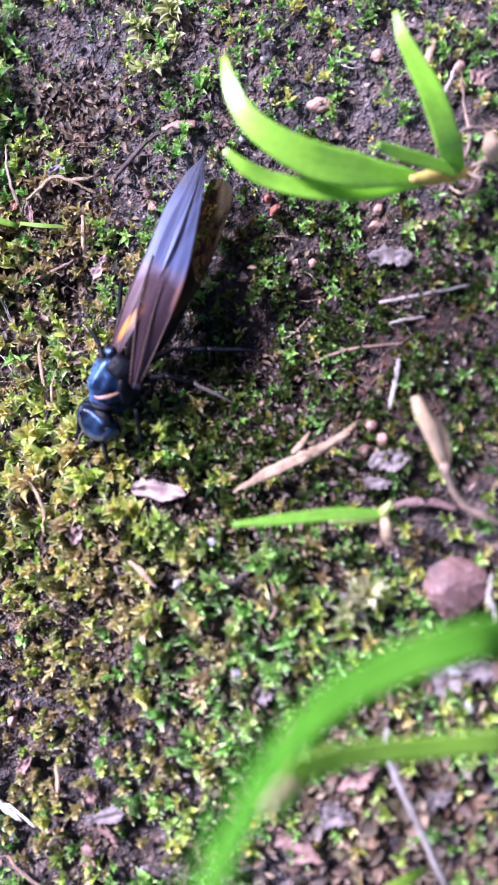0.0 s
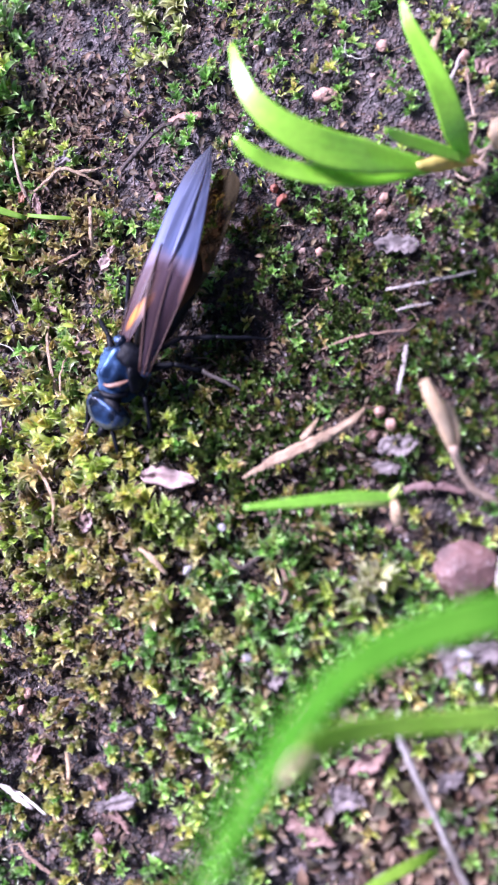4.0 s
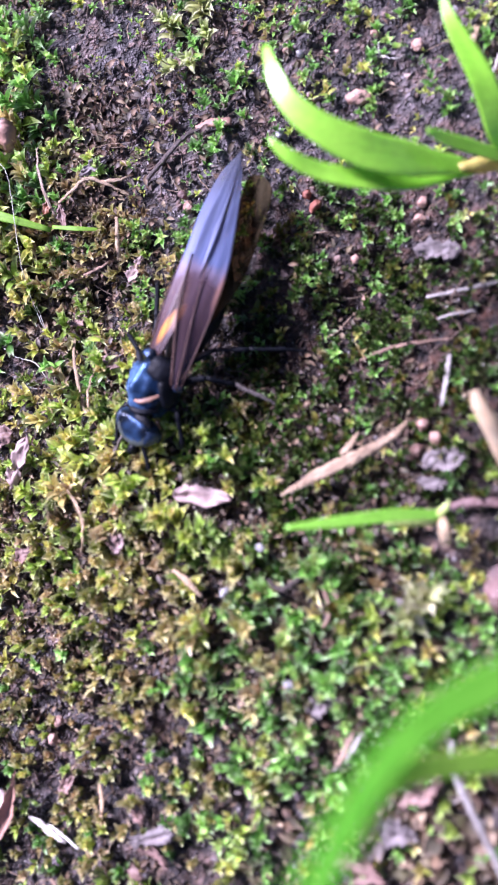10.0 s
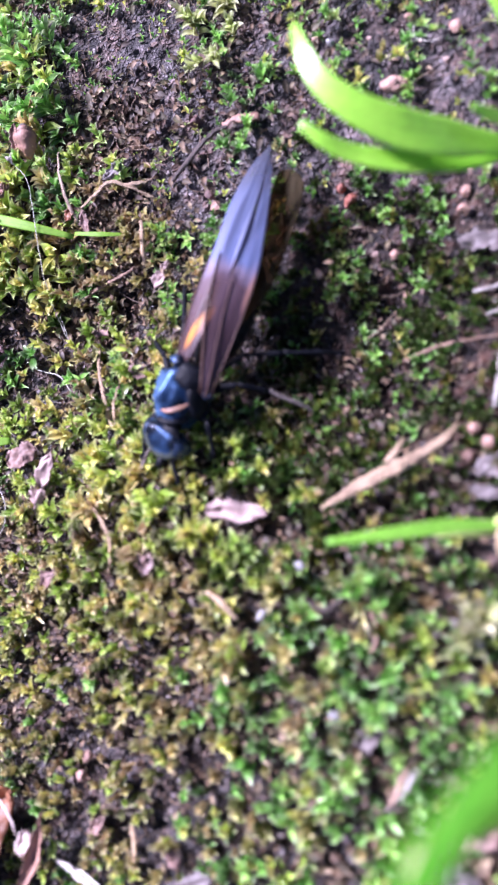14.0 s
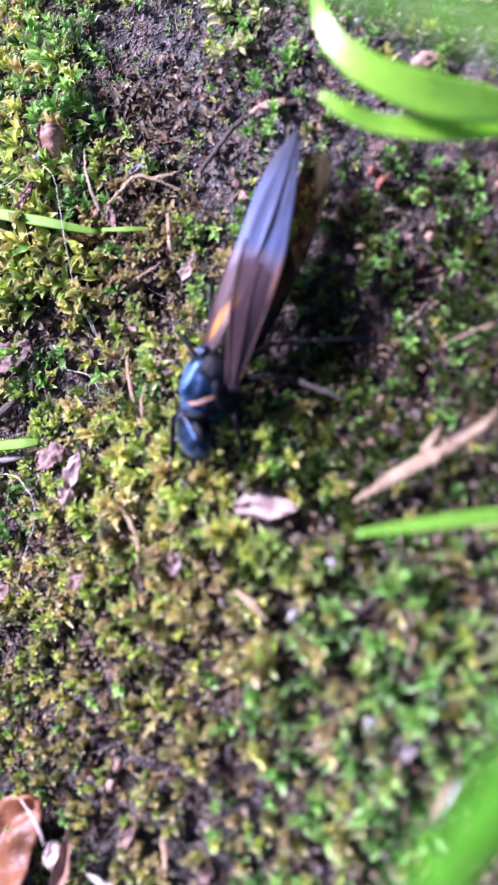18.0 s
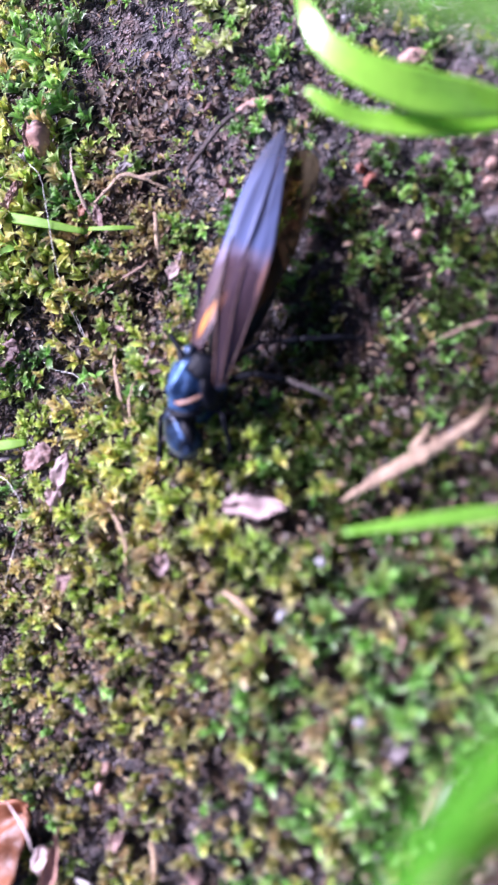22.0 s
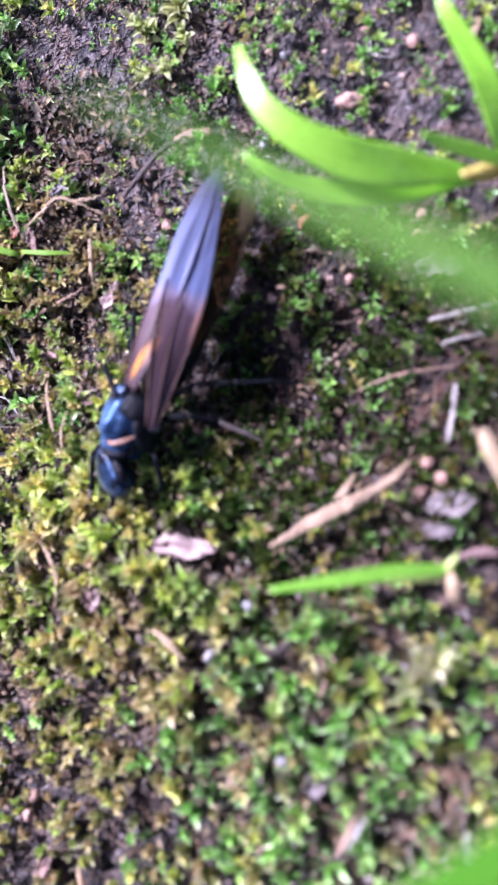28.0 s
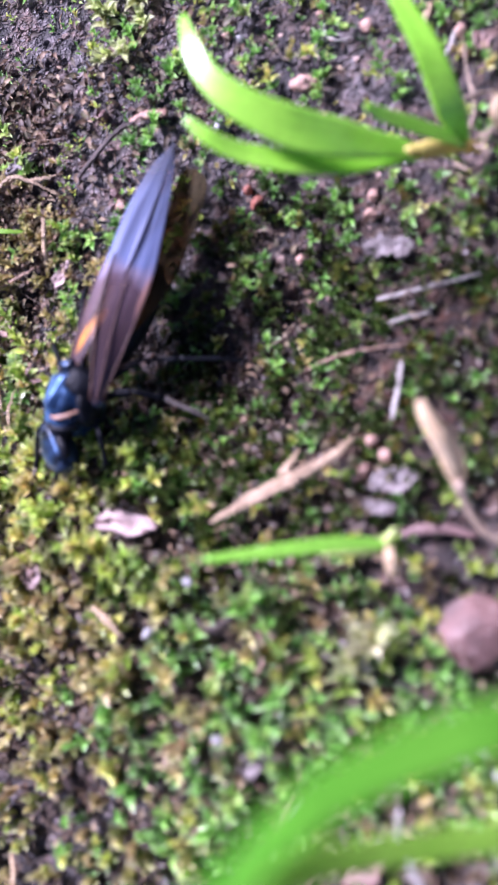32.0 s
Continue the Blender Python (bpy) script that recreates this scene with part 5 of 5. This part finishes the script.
def fibres():
    for n, (pts, r) in enumerate((
        ([(-22.20, 20.10, 3.70), (-20.76, 18.45, 3.63), (-20.31, 16.40, 3.36), (-20.08, 13.49, 2.71), (-20.13, 11.05, 1.62), (-19.70, 8.70, 0.53), (-19.07, 6.34, -0.71)], 0.055),
        ([(-27.23, 18.95, 3.62), (-25.08, 18.80, 3.77), (-22.81, 19.79, 3.72)], 0.044),
        ([(-22.62, 5.55, -0.12), (-21.57, 4.74, -0.01), (-19.76, 4.15, -0.07), (-18.71, 2.87, -0.32)], 0.050),
        ([(-21.60, 0.48, 0.02), (-21.38, 1.52, 0.24), (-20.44, 2.00, 0.23), (-19.14, 2.06, -0.28)], 0.050),
        ([(-27.61, -2.65, 0.54), (-25.07, -3.17, 0.86), (-23.24, -4.89, 1.10), (-23.04, -6.71, 0.94), (-23.99, -7.83, 0.47)], 0.050),
        ([(-23.88, -7.84, 0.47), (-23.98, -9.28, 0.82), (-24.73, -10.83, 0.42)], 0.050),
        ([(7.65, 25.41, 0.12), (7.77, 24.38, 0.28), (8.74, 23.78, 0.34), (9.73, 24.07, 0.16)], 0.044),
        ([(-19.96, 9.01, -0.07), (-19.28, 7.74, -0.01), (-19.05, 6.50, -0.59)], 0.044),
    )):
        single("fibre", sweep(pts, [r, r * 1.2, r], 1.0, 6, 7, wobble=0.02, seed=n), FIBRE, tuple(pts[len(pts) // 2]), "fine whitish hair-like plant fibre lying on moss", "fibre", "plant fibres")


fibres()

# ---- flakes and stones ----


def flakes():
    for n, (at, long, wide, turn, tilt, curl, mat, name, label, point) in enumerate((
        ((-4.16, -6.99, 2.60), 4.2, 1.7, -6, (8, 0), 0.2, PETAL, "petal", "pale pinkish-white dry petal on yellow moss", 0.35),
        ((11.15, 9.77, -0.77), 3.0, 1.9, -8, (0, 8), 0.25, GREY_FLAKE, "leaf_fragment", "greyish-pink dead leaf fragment on soil", 0.2),
        ((11.48, -4.85, 1.05), 2.6, 1.5, 10, (8, 0), 0.3, GREY_FLAKE, "leaf_fragment", "purplish dead leaf fragment on soil", 0.2),
        ((10.76, -6.31, 1.13), 2.0, 1.1, -5, (0, 6), 0.2, GREY_FLAKE, "leaf_fragment", "dull tan leaf scrap on soil", 0.2),
        ((5.57, -29.28, 1.10), 3.6, 1.8, -22, (8, 4), 0.35, PINK_FLAKE, "leaf_fragment", "pinkish-brown dead leaf fragment on soil", 0.3),
        ((-7.84, -29.05, 1.02), 3.0, 1.5, 8, (-14, 8), 0.45, GREY_FLAKE, "leaf_fragment", "dark purplish dead leaf fragment in moss", 0.3),
        ((-7.98, -30.06, 0.90), 2.6, 1.3, -32, (14, 0), 0.4, PINK_FLAKE, "leaf_fragment", "pinkish dead leaf fragment in moss", 0.4),
        ((-9.20, -27.78, 0.81), 1.5, 0.9, -60, (0, 10), 0.3, PINK_FLAKE, "leaf_fragment", "small pink leaf scrap in moss", 0.2),
        ((-9.15, -31.98, 0.67), 2.0, 1.1, -70, (5, 0), 0.3, PINK_FLAKE, "leaf_fragment", "small pinkish leaf scrap under moss", 0.2),
        ((9.66, -24.53, 1.31), 3.2, 2.0, 35, (6, -6), 0.3, PINK_FLAKE, "leaf_fragment", "tan crumpled leaf fragment on soil", 0.2),
        ((8.21, -27.20, 1.02), 2.4, 1.6, -15, (6, 6), 0.35, GREY_FLAKE, "leaf_fragment", "greyish crumpled leaf fragment on soil", 0.2),
        ((14.51, -25.62, 0.90), 2.0, 1.4, 40, (0, 8), 0.3, GREY_FLAKE, "leaf_fragment", "grey-brown leaf fragment on soil", 0.2),
        ((17.10, -17.79, 0.99), 2.4, 1.4, -20, (0, 8), 0.3, GREY_FLAKE, "leaf_fragment", "purplish leaf scrap on soil", 0.2),
        ((15.08, -18.42, 0.64), 3.0, 2.2, 20, (0, 0), 0.15, GREY_FLAKE, "leaf_fragment", "flat bluish-grey leaf fragment on soil", 0.1),
        ((-14.12, 19.00, 1.49), 2.7, 1.0, 24, (20, 0), 0.8, GREY_FLAKE, "leaf_fragment", "curled grey-brown dead leaf on soil", 0.6),
        ((-16.64, 14.92, 1.77), 2.1, 0.7, -78, (0, 14), 0.5, PINK_FLAKE, "leaf_fragment", "narrow pinkish leaf scrap hanging in moss", 0.5),
        ((-17.80, 15.77, 2.18), 1.2, 0.9, 60, (10, 0), 0.5, BROWN_LEAF, "leaf_fragment", "small rusty crumpled leaf scrap", 0.2),
        ((-10.78, 10.44, 0.79), 2.0, 0.9, 62, (12, 0), 0.4, PETAL, "leaf_fragment", "small salmon-pink leaf scrap on moss", 0.4),
        ((-15.74, 7.29, 0.07), 1.7, 1.1, 40, (0, 10), 0.3, PINK_FLAKE, "leaf_fragment", "pale pink ragged leaf scrap on soil", 0.2),
        ((-25.64, 6.05, 1.37), 3.4, 3.0, 30, (0, 6), 0.02, BARK_FLAKE, "bark_flake", "flat pinkish-grey bark flake on dark soil", 0.1),
        ((-21.77, -2.01, 1.12), 2.4, 2.1, 20, (-10, 10), 0.35, PINK_FLAKE, "leaf_fragment", "round pink dry leaf piece by moss", 0.1),
        ((-19.71, -3.86, 1.34), 3.9, 1.5, 68, (8, -6), 0.3, PETAL, "leaf_fragment", "whitish pink dry leaf strip by moss", 0.3),
        ((-18.69, -10.68, 1.19), 1.7, 1.3, 30, (10, 0), 0.5, PINK_FLAKE, "leaf_fragment", "rusty pink crumpled leaf scrap in moss", 0.2),
        ((-25.84, -11.63, 0.87), 1.8, 1.4, 60, (0, 10), 0.3, PINK_FLAKE, "leaf_fragment", "pale pink leaf scrap at the moss edge", 0.2),
        ((-12.33, 3.27, 1.16), 1.5, 0.7, -30, (0, 0), 0.3, PINK_FLAKE, "leaf_fragment", "small white leaf scrap behind the insect", 0.2),
        ((-10.57, -10.20, 2.67), 1.6, 0.9, -60, (0, 10), 0.2, PINK_FLAKE, "leaf_fragment", "small pale leaf scrap in yellow moss", 0.2),
        ((-14.65, -26.51, 0.62), 1.9, 1.2, 70, (0, 12), 0.4, PINK_FLAKE, "leaf_fragment", "orange-pink leaf scrap in moss", 0.2),
        ((-16.00, -29.54, 0.75), 3.2, 0.55, -25, (0, 0), 0.4, PALE_STICK, "leaf_fragment", "pale curled leaf strip on moss", 0.3),
        ((-7.79, 26.81, 0.68), 1.6, 0.9, 40, (0, 10), 0.3, PINK_FLAKE, "leaf_fragment", "tan leaf scrap by a moss tuft", 0.3),
        ((9.01, -13.82, 1.79), 1.3, 0.6, -25, (10, 0), 0.3, GREY_FLAKE, "leaf_fragment", "pale leaf scrap among moss", 0.4),
        ((9.81, -14.42, 2.19), 1.5, 0.7, -65, (10, 0), 0.3, PALE_STICK, "leaf_fragment", "pale pointed leaf scrap among moss", 0.5),
        ((18.71, -17.98, 0.99), 2.2, 1.5, -30, (0, 8), 0.3, PINK_FLAKE, "leaf_fragment", "pale pinkish leaf scrap on soil by the stone", 0.2),
        ((5.19, -22.55, 1.69), 2.4, 0.45, 62, (0, 10), 0.4, ROOT, "leaf_fragment", "pale curled leaf strip among green moss", 0.4),
        ((3.74, -20.08, 1.93), 1.8, 1.2, 30, (0, 6), 0.3, GREY_FLAKE, "leaf_fragment", "dull purplish leaf scrap among moss", 0.2),
        ((-18.99, -10.71, 1.07), 1.4, 1.0, 50, (0, 6), 0.4, PINK_FLAKE, "leaf_fragment", "rusty pink leaf scrap in moss", 0.2),
        ((-10.35, -10.12, 2.61), 1.3, 0.9, 70, (0, 6), 0.3, PETAL, "leaf_fragment", "small whitish leaf scrap in yellow moss", 0.2),
        ((17.70, 21.45, 0.58), 1.6, 1.2, 30, (10, 0), 0.3, PINK_FLAKE, "leaf_fragment", "pinkish leaf scrap on soil", 0.3),
    )):
        single(name, flake(at, long, wide, turn, tilt, 0.6 * curl, 0.07 if name == "petal" else 0.2 if "round" in label else 0.45, 0.10, n + 1, point), mat, tuple(at), label, "leaf scrap" if "fragment" in name else name.replace("_", " "))
    c = (-21.25, 21.85, 3.31)
    g = thing("curled_bud", c, "curled pinkish-brown dry bud on moss", "bud")
    part("shell", sweep([(c[0] - 0.1, c[1] - 1.1, c[2] - 0.7), (c[0], c[1] - 0.5, c[2] - 0.1), (c[0] + 0.05, c[1] + 0.2, c[2] + 0.3), (c[0], c[1] + 0.75, c[2] + 0.4)], [0.7, 1.6, 1.75, 1.35], 0.85, 14, 6, wobble=0.03, seed=4), DRY_BUD, g, "", c)
    # solid dark lump in place of the shade inside the opening
    part("mouth", blob((c[0] + 0.15, c[1] + 0.72, c[2] + 0.62), (0.4, 0.3, 0.3), (0, 0, 0), 0.2, 2, 3), BARK, g, "dark lump standing in for the shaded opening", c)
    part("scale", flake((c[0] - 0.55, c[1] + 0.1, c[2] + 0.55), 1.9, 0.9, 80, (0, -25), 0.8, 0.2, 0.1, 41, 0.4), DRY_BUD, g, "", c)
    c = (-23.00, 17.69, 3.33)
    g = thing("dry_seed_head", c, "brown ribbed dry seed head on moss", "seed head")
    for n in range(7):
        o = 0.9 - 0.3 * n
        part("husk_scale", flake((c[0] + 0.55 * o, c[1] + 0.85 * o, c[2] + 0.25 + 0.03 * n), 1.0, 0.85, 57 + 14 * (-1) ** n, (0, -22), 0.9, 0.25, 0.1, 50 + n, 0.6), DRY_BUD if n % 2 else ROOT, g, "", c)
    c = (-21.84, 19.74, 3.84)
    for n, (dx, dy, w) in enumerate(((-0.55, 0.6, 0.32), (-0.15, 0.75, 0.2))):
        single("dry_leaf_strip", sweep([c, (c[0] + dx * 0.5, c[1] + dy * 0.6, c[2] + 0.3), (c[0] + dx * 1.6, c[1] + dy * 1.3, c[2] + 0.1)], [0.1, w, 0.08], 0.25, 8, 6, wobble=0.02, seed=n), PALE_STICK, c, "pale papery strip at the end of a dry fibre", "leaf")
    b = (-23.60, -28.60, 0.26)
    g = thing("dead_leaf", b, "curled glossy orange-brown dead leaf lying at the moss edge", "leaf")
    part("blade", flake((b[0], b[1], b[2] + 1.3), 9.0, 6.2, 62, (-8, 10), 0.5, 0.2, 0.14, 71, 0.3), BROWN_LEAF, g, "orange-brown leaf blade", b)
    part("folded_edge", flake((-18.77, -28.15, 1.60), 5.0, 1.2, 75, (30, 0), 0.8, 0.2, 0.14, 72, 0.6), DRY_BUD, g, "tan curled edge", b)
    part("underside", flake((-19.60, -27.81, 1.60), 1.7, 1.2, 80, (10, 0), 0.3, 0.15, 0.12, 74, 0.1), BLEACHED, g, "whitish folded underside", b)
    part("rim", sweep([(-21.87, -24.61, 2.20), (-20.66, -25.53, 2.40), (-19.91, -26.46, 2.40), (-19.76, -27.24, 2.20)], [0.06, 0.2, 0.22, 0.08], 0.6, 8, 6), BLEACHED, g, "bleached rim", b)


flakes()


def stones():
    at = (15.76, -12.72, 0.50)
    single("stone", blob(at, (2.3, 2.55, 1.7), (8, -6, 25), 0.10, 1.8, 12, 3, 16), STONE, (at[0], at[1], -0.6), "angular pinkish-brown stone half sunk in soil", "stone", smooth=False)
    for n, (p, r, mat, lab) in enumerate((
        ((6.09, 21.74, -0.37), (0.95, 0.6, 0.5), PINK_STONE, "salmon pink angular pebble on soil"),
        ((10.33, 13.58, -1.46), (0.5, 0.42, 0.4), PINK_STONE, "small orange-pink pebble on soil"),
        ((10.03, 12.38, -1.56), (0.48, 0.5, 0.4), PINK_STONE, "small orange-pink pebble on soil"),
        ((9.65, -4.15, 0.33), (0.5, 0.55, 0.45), PINK_STONE, "orange-pink rounded pebble on soil"),
        ((10.97, -3.34, 0.21), (0.6, 0.5, 0.45), PINK_STONE, "tan pink pebble on soil"),
        ((10.11, -2.46, -0.01), (0.6, 0.45, 0.4), PINK_STONE, "pinkish pebble on soil"),
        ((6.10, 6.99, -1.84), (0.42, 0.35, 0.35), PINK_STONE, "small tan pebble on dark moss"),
        ((5.48, 10.07, -1.64), (0.4, 0.3, 0.3), PINK_STONE, "small tan pebble on dark soil"),
        ((2.16, 15.14, -0.77), (0.36, 0.36, 0.35), RED_STONE, "small brick-red pebble on soil"),
        ((2.66, 14.16, -0.91), (0.6, 0.55, 0.4), RED_STONE, "dark rusty pebble on soil"),
        ((0.21, 19.91, -0.18), (0.36, 0.42, 0.35), WHITE_STONE, "small white pebble on soil"),
        ((0.03, -10.42, 2.86), (0.32, 0.32, 0.3), WHITE_STONE, "tiny white pebble in moss"),
        ((1.91, 25.73, 0.27), (0.34, 0.34, 0.3), WHITE_STONE, "tiny white grain by moss"),
        ((0.87, 26.48, -0.12), (0.5, 0.35, 0.3), PINK_STONE, "pink pebble on soil"),
        ((-5.48, -17.57, 1.79), (0.42, 0.42, 0.4), PINK_STONE, "small orange-pink pebble in moss"),
        ((-15.06, -26.71, 0.01), (0.5, 0.85, 0.45), RED_STONE, "orange-red pebble in moss"),
        ((-6.90, 15.16, -0.15), (0.6, 0.5, 0.4), PINK_STONE, "dull pink pebble on grey soil"),
        ((-7.41, 16.18, -0.11), (0.45, 0.4, 0.35), STONE, "brown pebble on grey soil"),
        ((-8.63, 22.31, -0.00), (0.6, 0.45, 0.4), STONE, "brown pebble on grey soil"),
        ((7.37, 26.34, -0.16), (0.35, 0.35, 0.3), PINK_STONE, "small pink pebble on soil"),
        ((10.36, 24.81, -0.20), (0.55, 0.5, 0.4), PINK_STONE, "pale pink pebble on soil"),
        ((16.18, 22.63, -0.11), (0.5, 0.6, 0.4), PINK_STONE, "pale pink pebble by roots"),
        ((16.42, 21.33, -0.16), (0.5, 0.5, 0.4), PINK_STONE, "pale pink pebble by roots"),
        ((4.89, -13.21, 1.99), (0.4, 0.4, 0.4), PINK_STONE, "small orange pebble in moss"),
        ((15.50, -18.05, 0.81), (0.35, 0.5, 0.3), WHITE_STONE, "small bluish-white pebble on soil"),
        ((16.31, -20.09, 0.51), (0.5, 0.45, 0.4), WHITE_STONE, "pale pebble on soil"),
        ((1.90, -18.81, 2.38), (0.35, 0.5, 0.3), WHITE_STONE, "small white grain in moss"),
        ((-15.88, -22.52, 0.16), (0.45, 0.45, 0.4), PINK_STONE, "pink pebble in moss"),
        ((-16.29, -23.74, 0.13), (0.4, 0.45, 0.4), PINK_STONE, "pink pebble in moss"),
        ((-0.69, -11.12, 2.80), (0.4, 0.42, 0.4), PINK_STONE, "tan pebble in moss"),
        ((-2.41, -13.29, 2.64), (0.28, 0.4, 0.3), WHITE_STONE, "small greenish-white grain in moss"),
    )):
        single("pebble", blob(p, r, (n * 37, n * 53, n * 71), 0.18, 1.6, n + 1, 3, 5), mat, (p[0], p[1], p[2] - r[2] * 0.5), lab, "pebble", "pebbles", smooth=False)


stones()


def tuft():
    """Larger leafy moss tufts that stand out singly."""
    rng = np.random.default_rng(8)
    spots = []
    for p, count, r in (((-6.78, 29.75, 0.00), 5, 1.7), ((-5.98, 28.36, 0.00), 2, 1.3), ((9.4, -14.2, 0.00), 2, 2.3)):
        for _ in range(count):
            spots.append((p[0] + rng.normal(0, 0.7), p[1] + rng.normal(0, 0.7), r * rng.uniform(0.8, 1.1), 14, 0.0))
    rosettes("moss_tuft", spots, MOSS_PALE, "pale yellow-green star-shaped moss tuft on bare soil", rng, 0.5)
    spots = []
    for p, count, r in (((-19.25, 29.76, 0.00), 3, 1.2), ((-19.03, 16.59, 0.00), 3, 1.2), ((1.74, 27.49, 0.00), 3, 1.0), ((-4.83, 23.80, 0.00), 2, 0.9), ((-5.60, 19.44, 0.00), 6, 1.0), ((-6.77, 14.15, 0.00), 4, 1.0), ((-9.84, 23.36, 0.00), 1, 0.8), ((-16.83, 26.57, 0.00), 2, 0.7), ((-3.07, 23.01, 0.00), 3, 1.0), ((8.52, 11.50, 0.00), 3, 0.9), ((7.34, 8.51, 0.00), 3, 0.9)):
        for _ in range(count):
            spots.append((p[0] + rng.normal(0, 0.7), p[1] + rng.normal(0, 0.7), r * rng.uniform(0.7, 1.1), 9, 0.0))
    rosettes("moss_tuft", spots, MOSS_GREEN, "small fresh green moss shoots on bare soil", rng, 0.35)


tuft()


# ---- what moves ----


def motions():
    def shifted(at, dx=0.0, dy=0.0, dz=0.0, rx=0.0, ry=0.0, rz=0.0):
        return pose((at[0] + dx) * MM, (at[1] + dy) * MM, (at[2] + dz) * MM, rx, ry, rz)

    turned, ahead = shifted(HEAD_AT, 0, 0, 0, 10, 0, -18), shifted(HEAD_AT, 0, 0, -0.2, 16, 0, -44)
    walk(INSECT_HEAD, [(0, turned), (15.5, turned), (16.4, shifted(HEAD_AT, 0, 0, -0.1, 11, 0, -30)), (17.4, ahead), (32, ahead)])
    sway = ((0, -1.2, 5), (2, -1.4, -4), (4, -0.6, -1), (6, 0, 0), (8, 0, 1), (9, 0, 5), (11, 0.1, 3), (13, 0.9, 5), (15, 0, 0), (18, 0.4, 0), (20.5, 0, 0), (23, -0.2, 0), (25, 1.5, 0), (27.5, 1.8, 0), (29, 1.5, 0), (31, 0.7, 2), (32, 0.1, 0))
    walk(ARCH, [(t, pose(0, 0, 0, a, 0, c)) for t, a, c in sway])
    out = shifted(NEAR_AT, 16, -3, 0)
    up, aside, across = shifted(NEAR_AT, 0, -0.3), shifted(NEAR_AT, 4, 2), shifted(NEAR_AT, 0, 0.55)
    walk(NEAR, [(0, out), (14.0, out), (14.9, up), (18.2, up), (19.0, shifted(NEAR_AT, -0.5, -1.1)), (19.7, up), (23.0, up), (24.0, aside), (25.1, aside), (26.8, across), (30.2, across), (31.0, shifted(NEAR_AT, 0, -0.5)), (31.6, shifted(NEAR_AT, 0, -0.7)), (31.8, out), (32, out)])


motions()
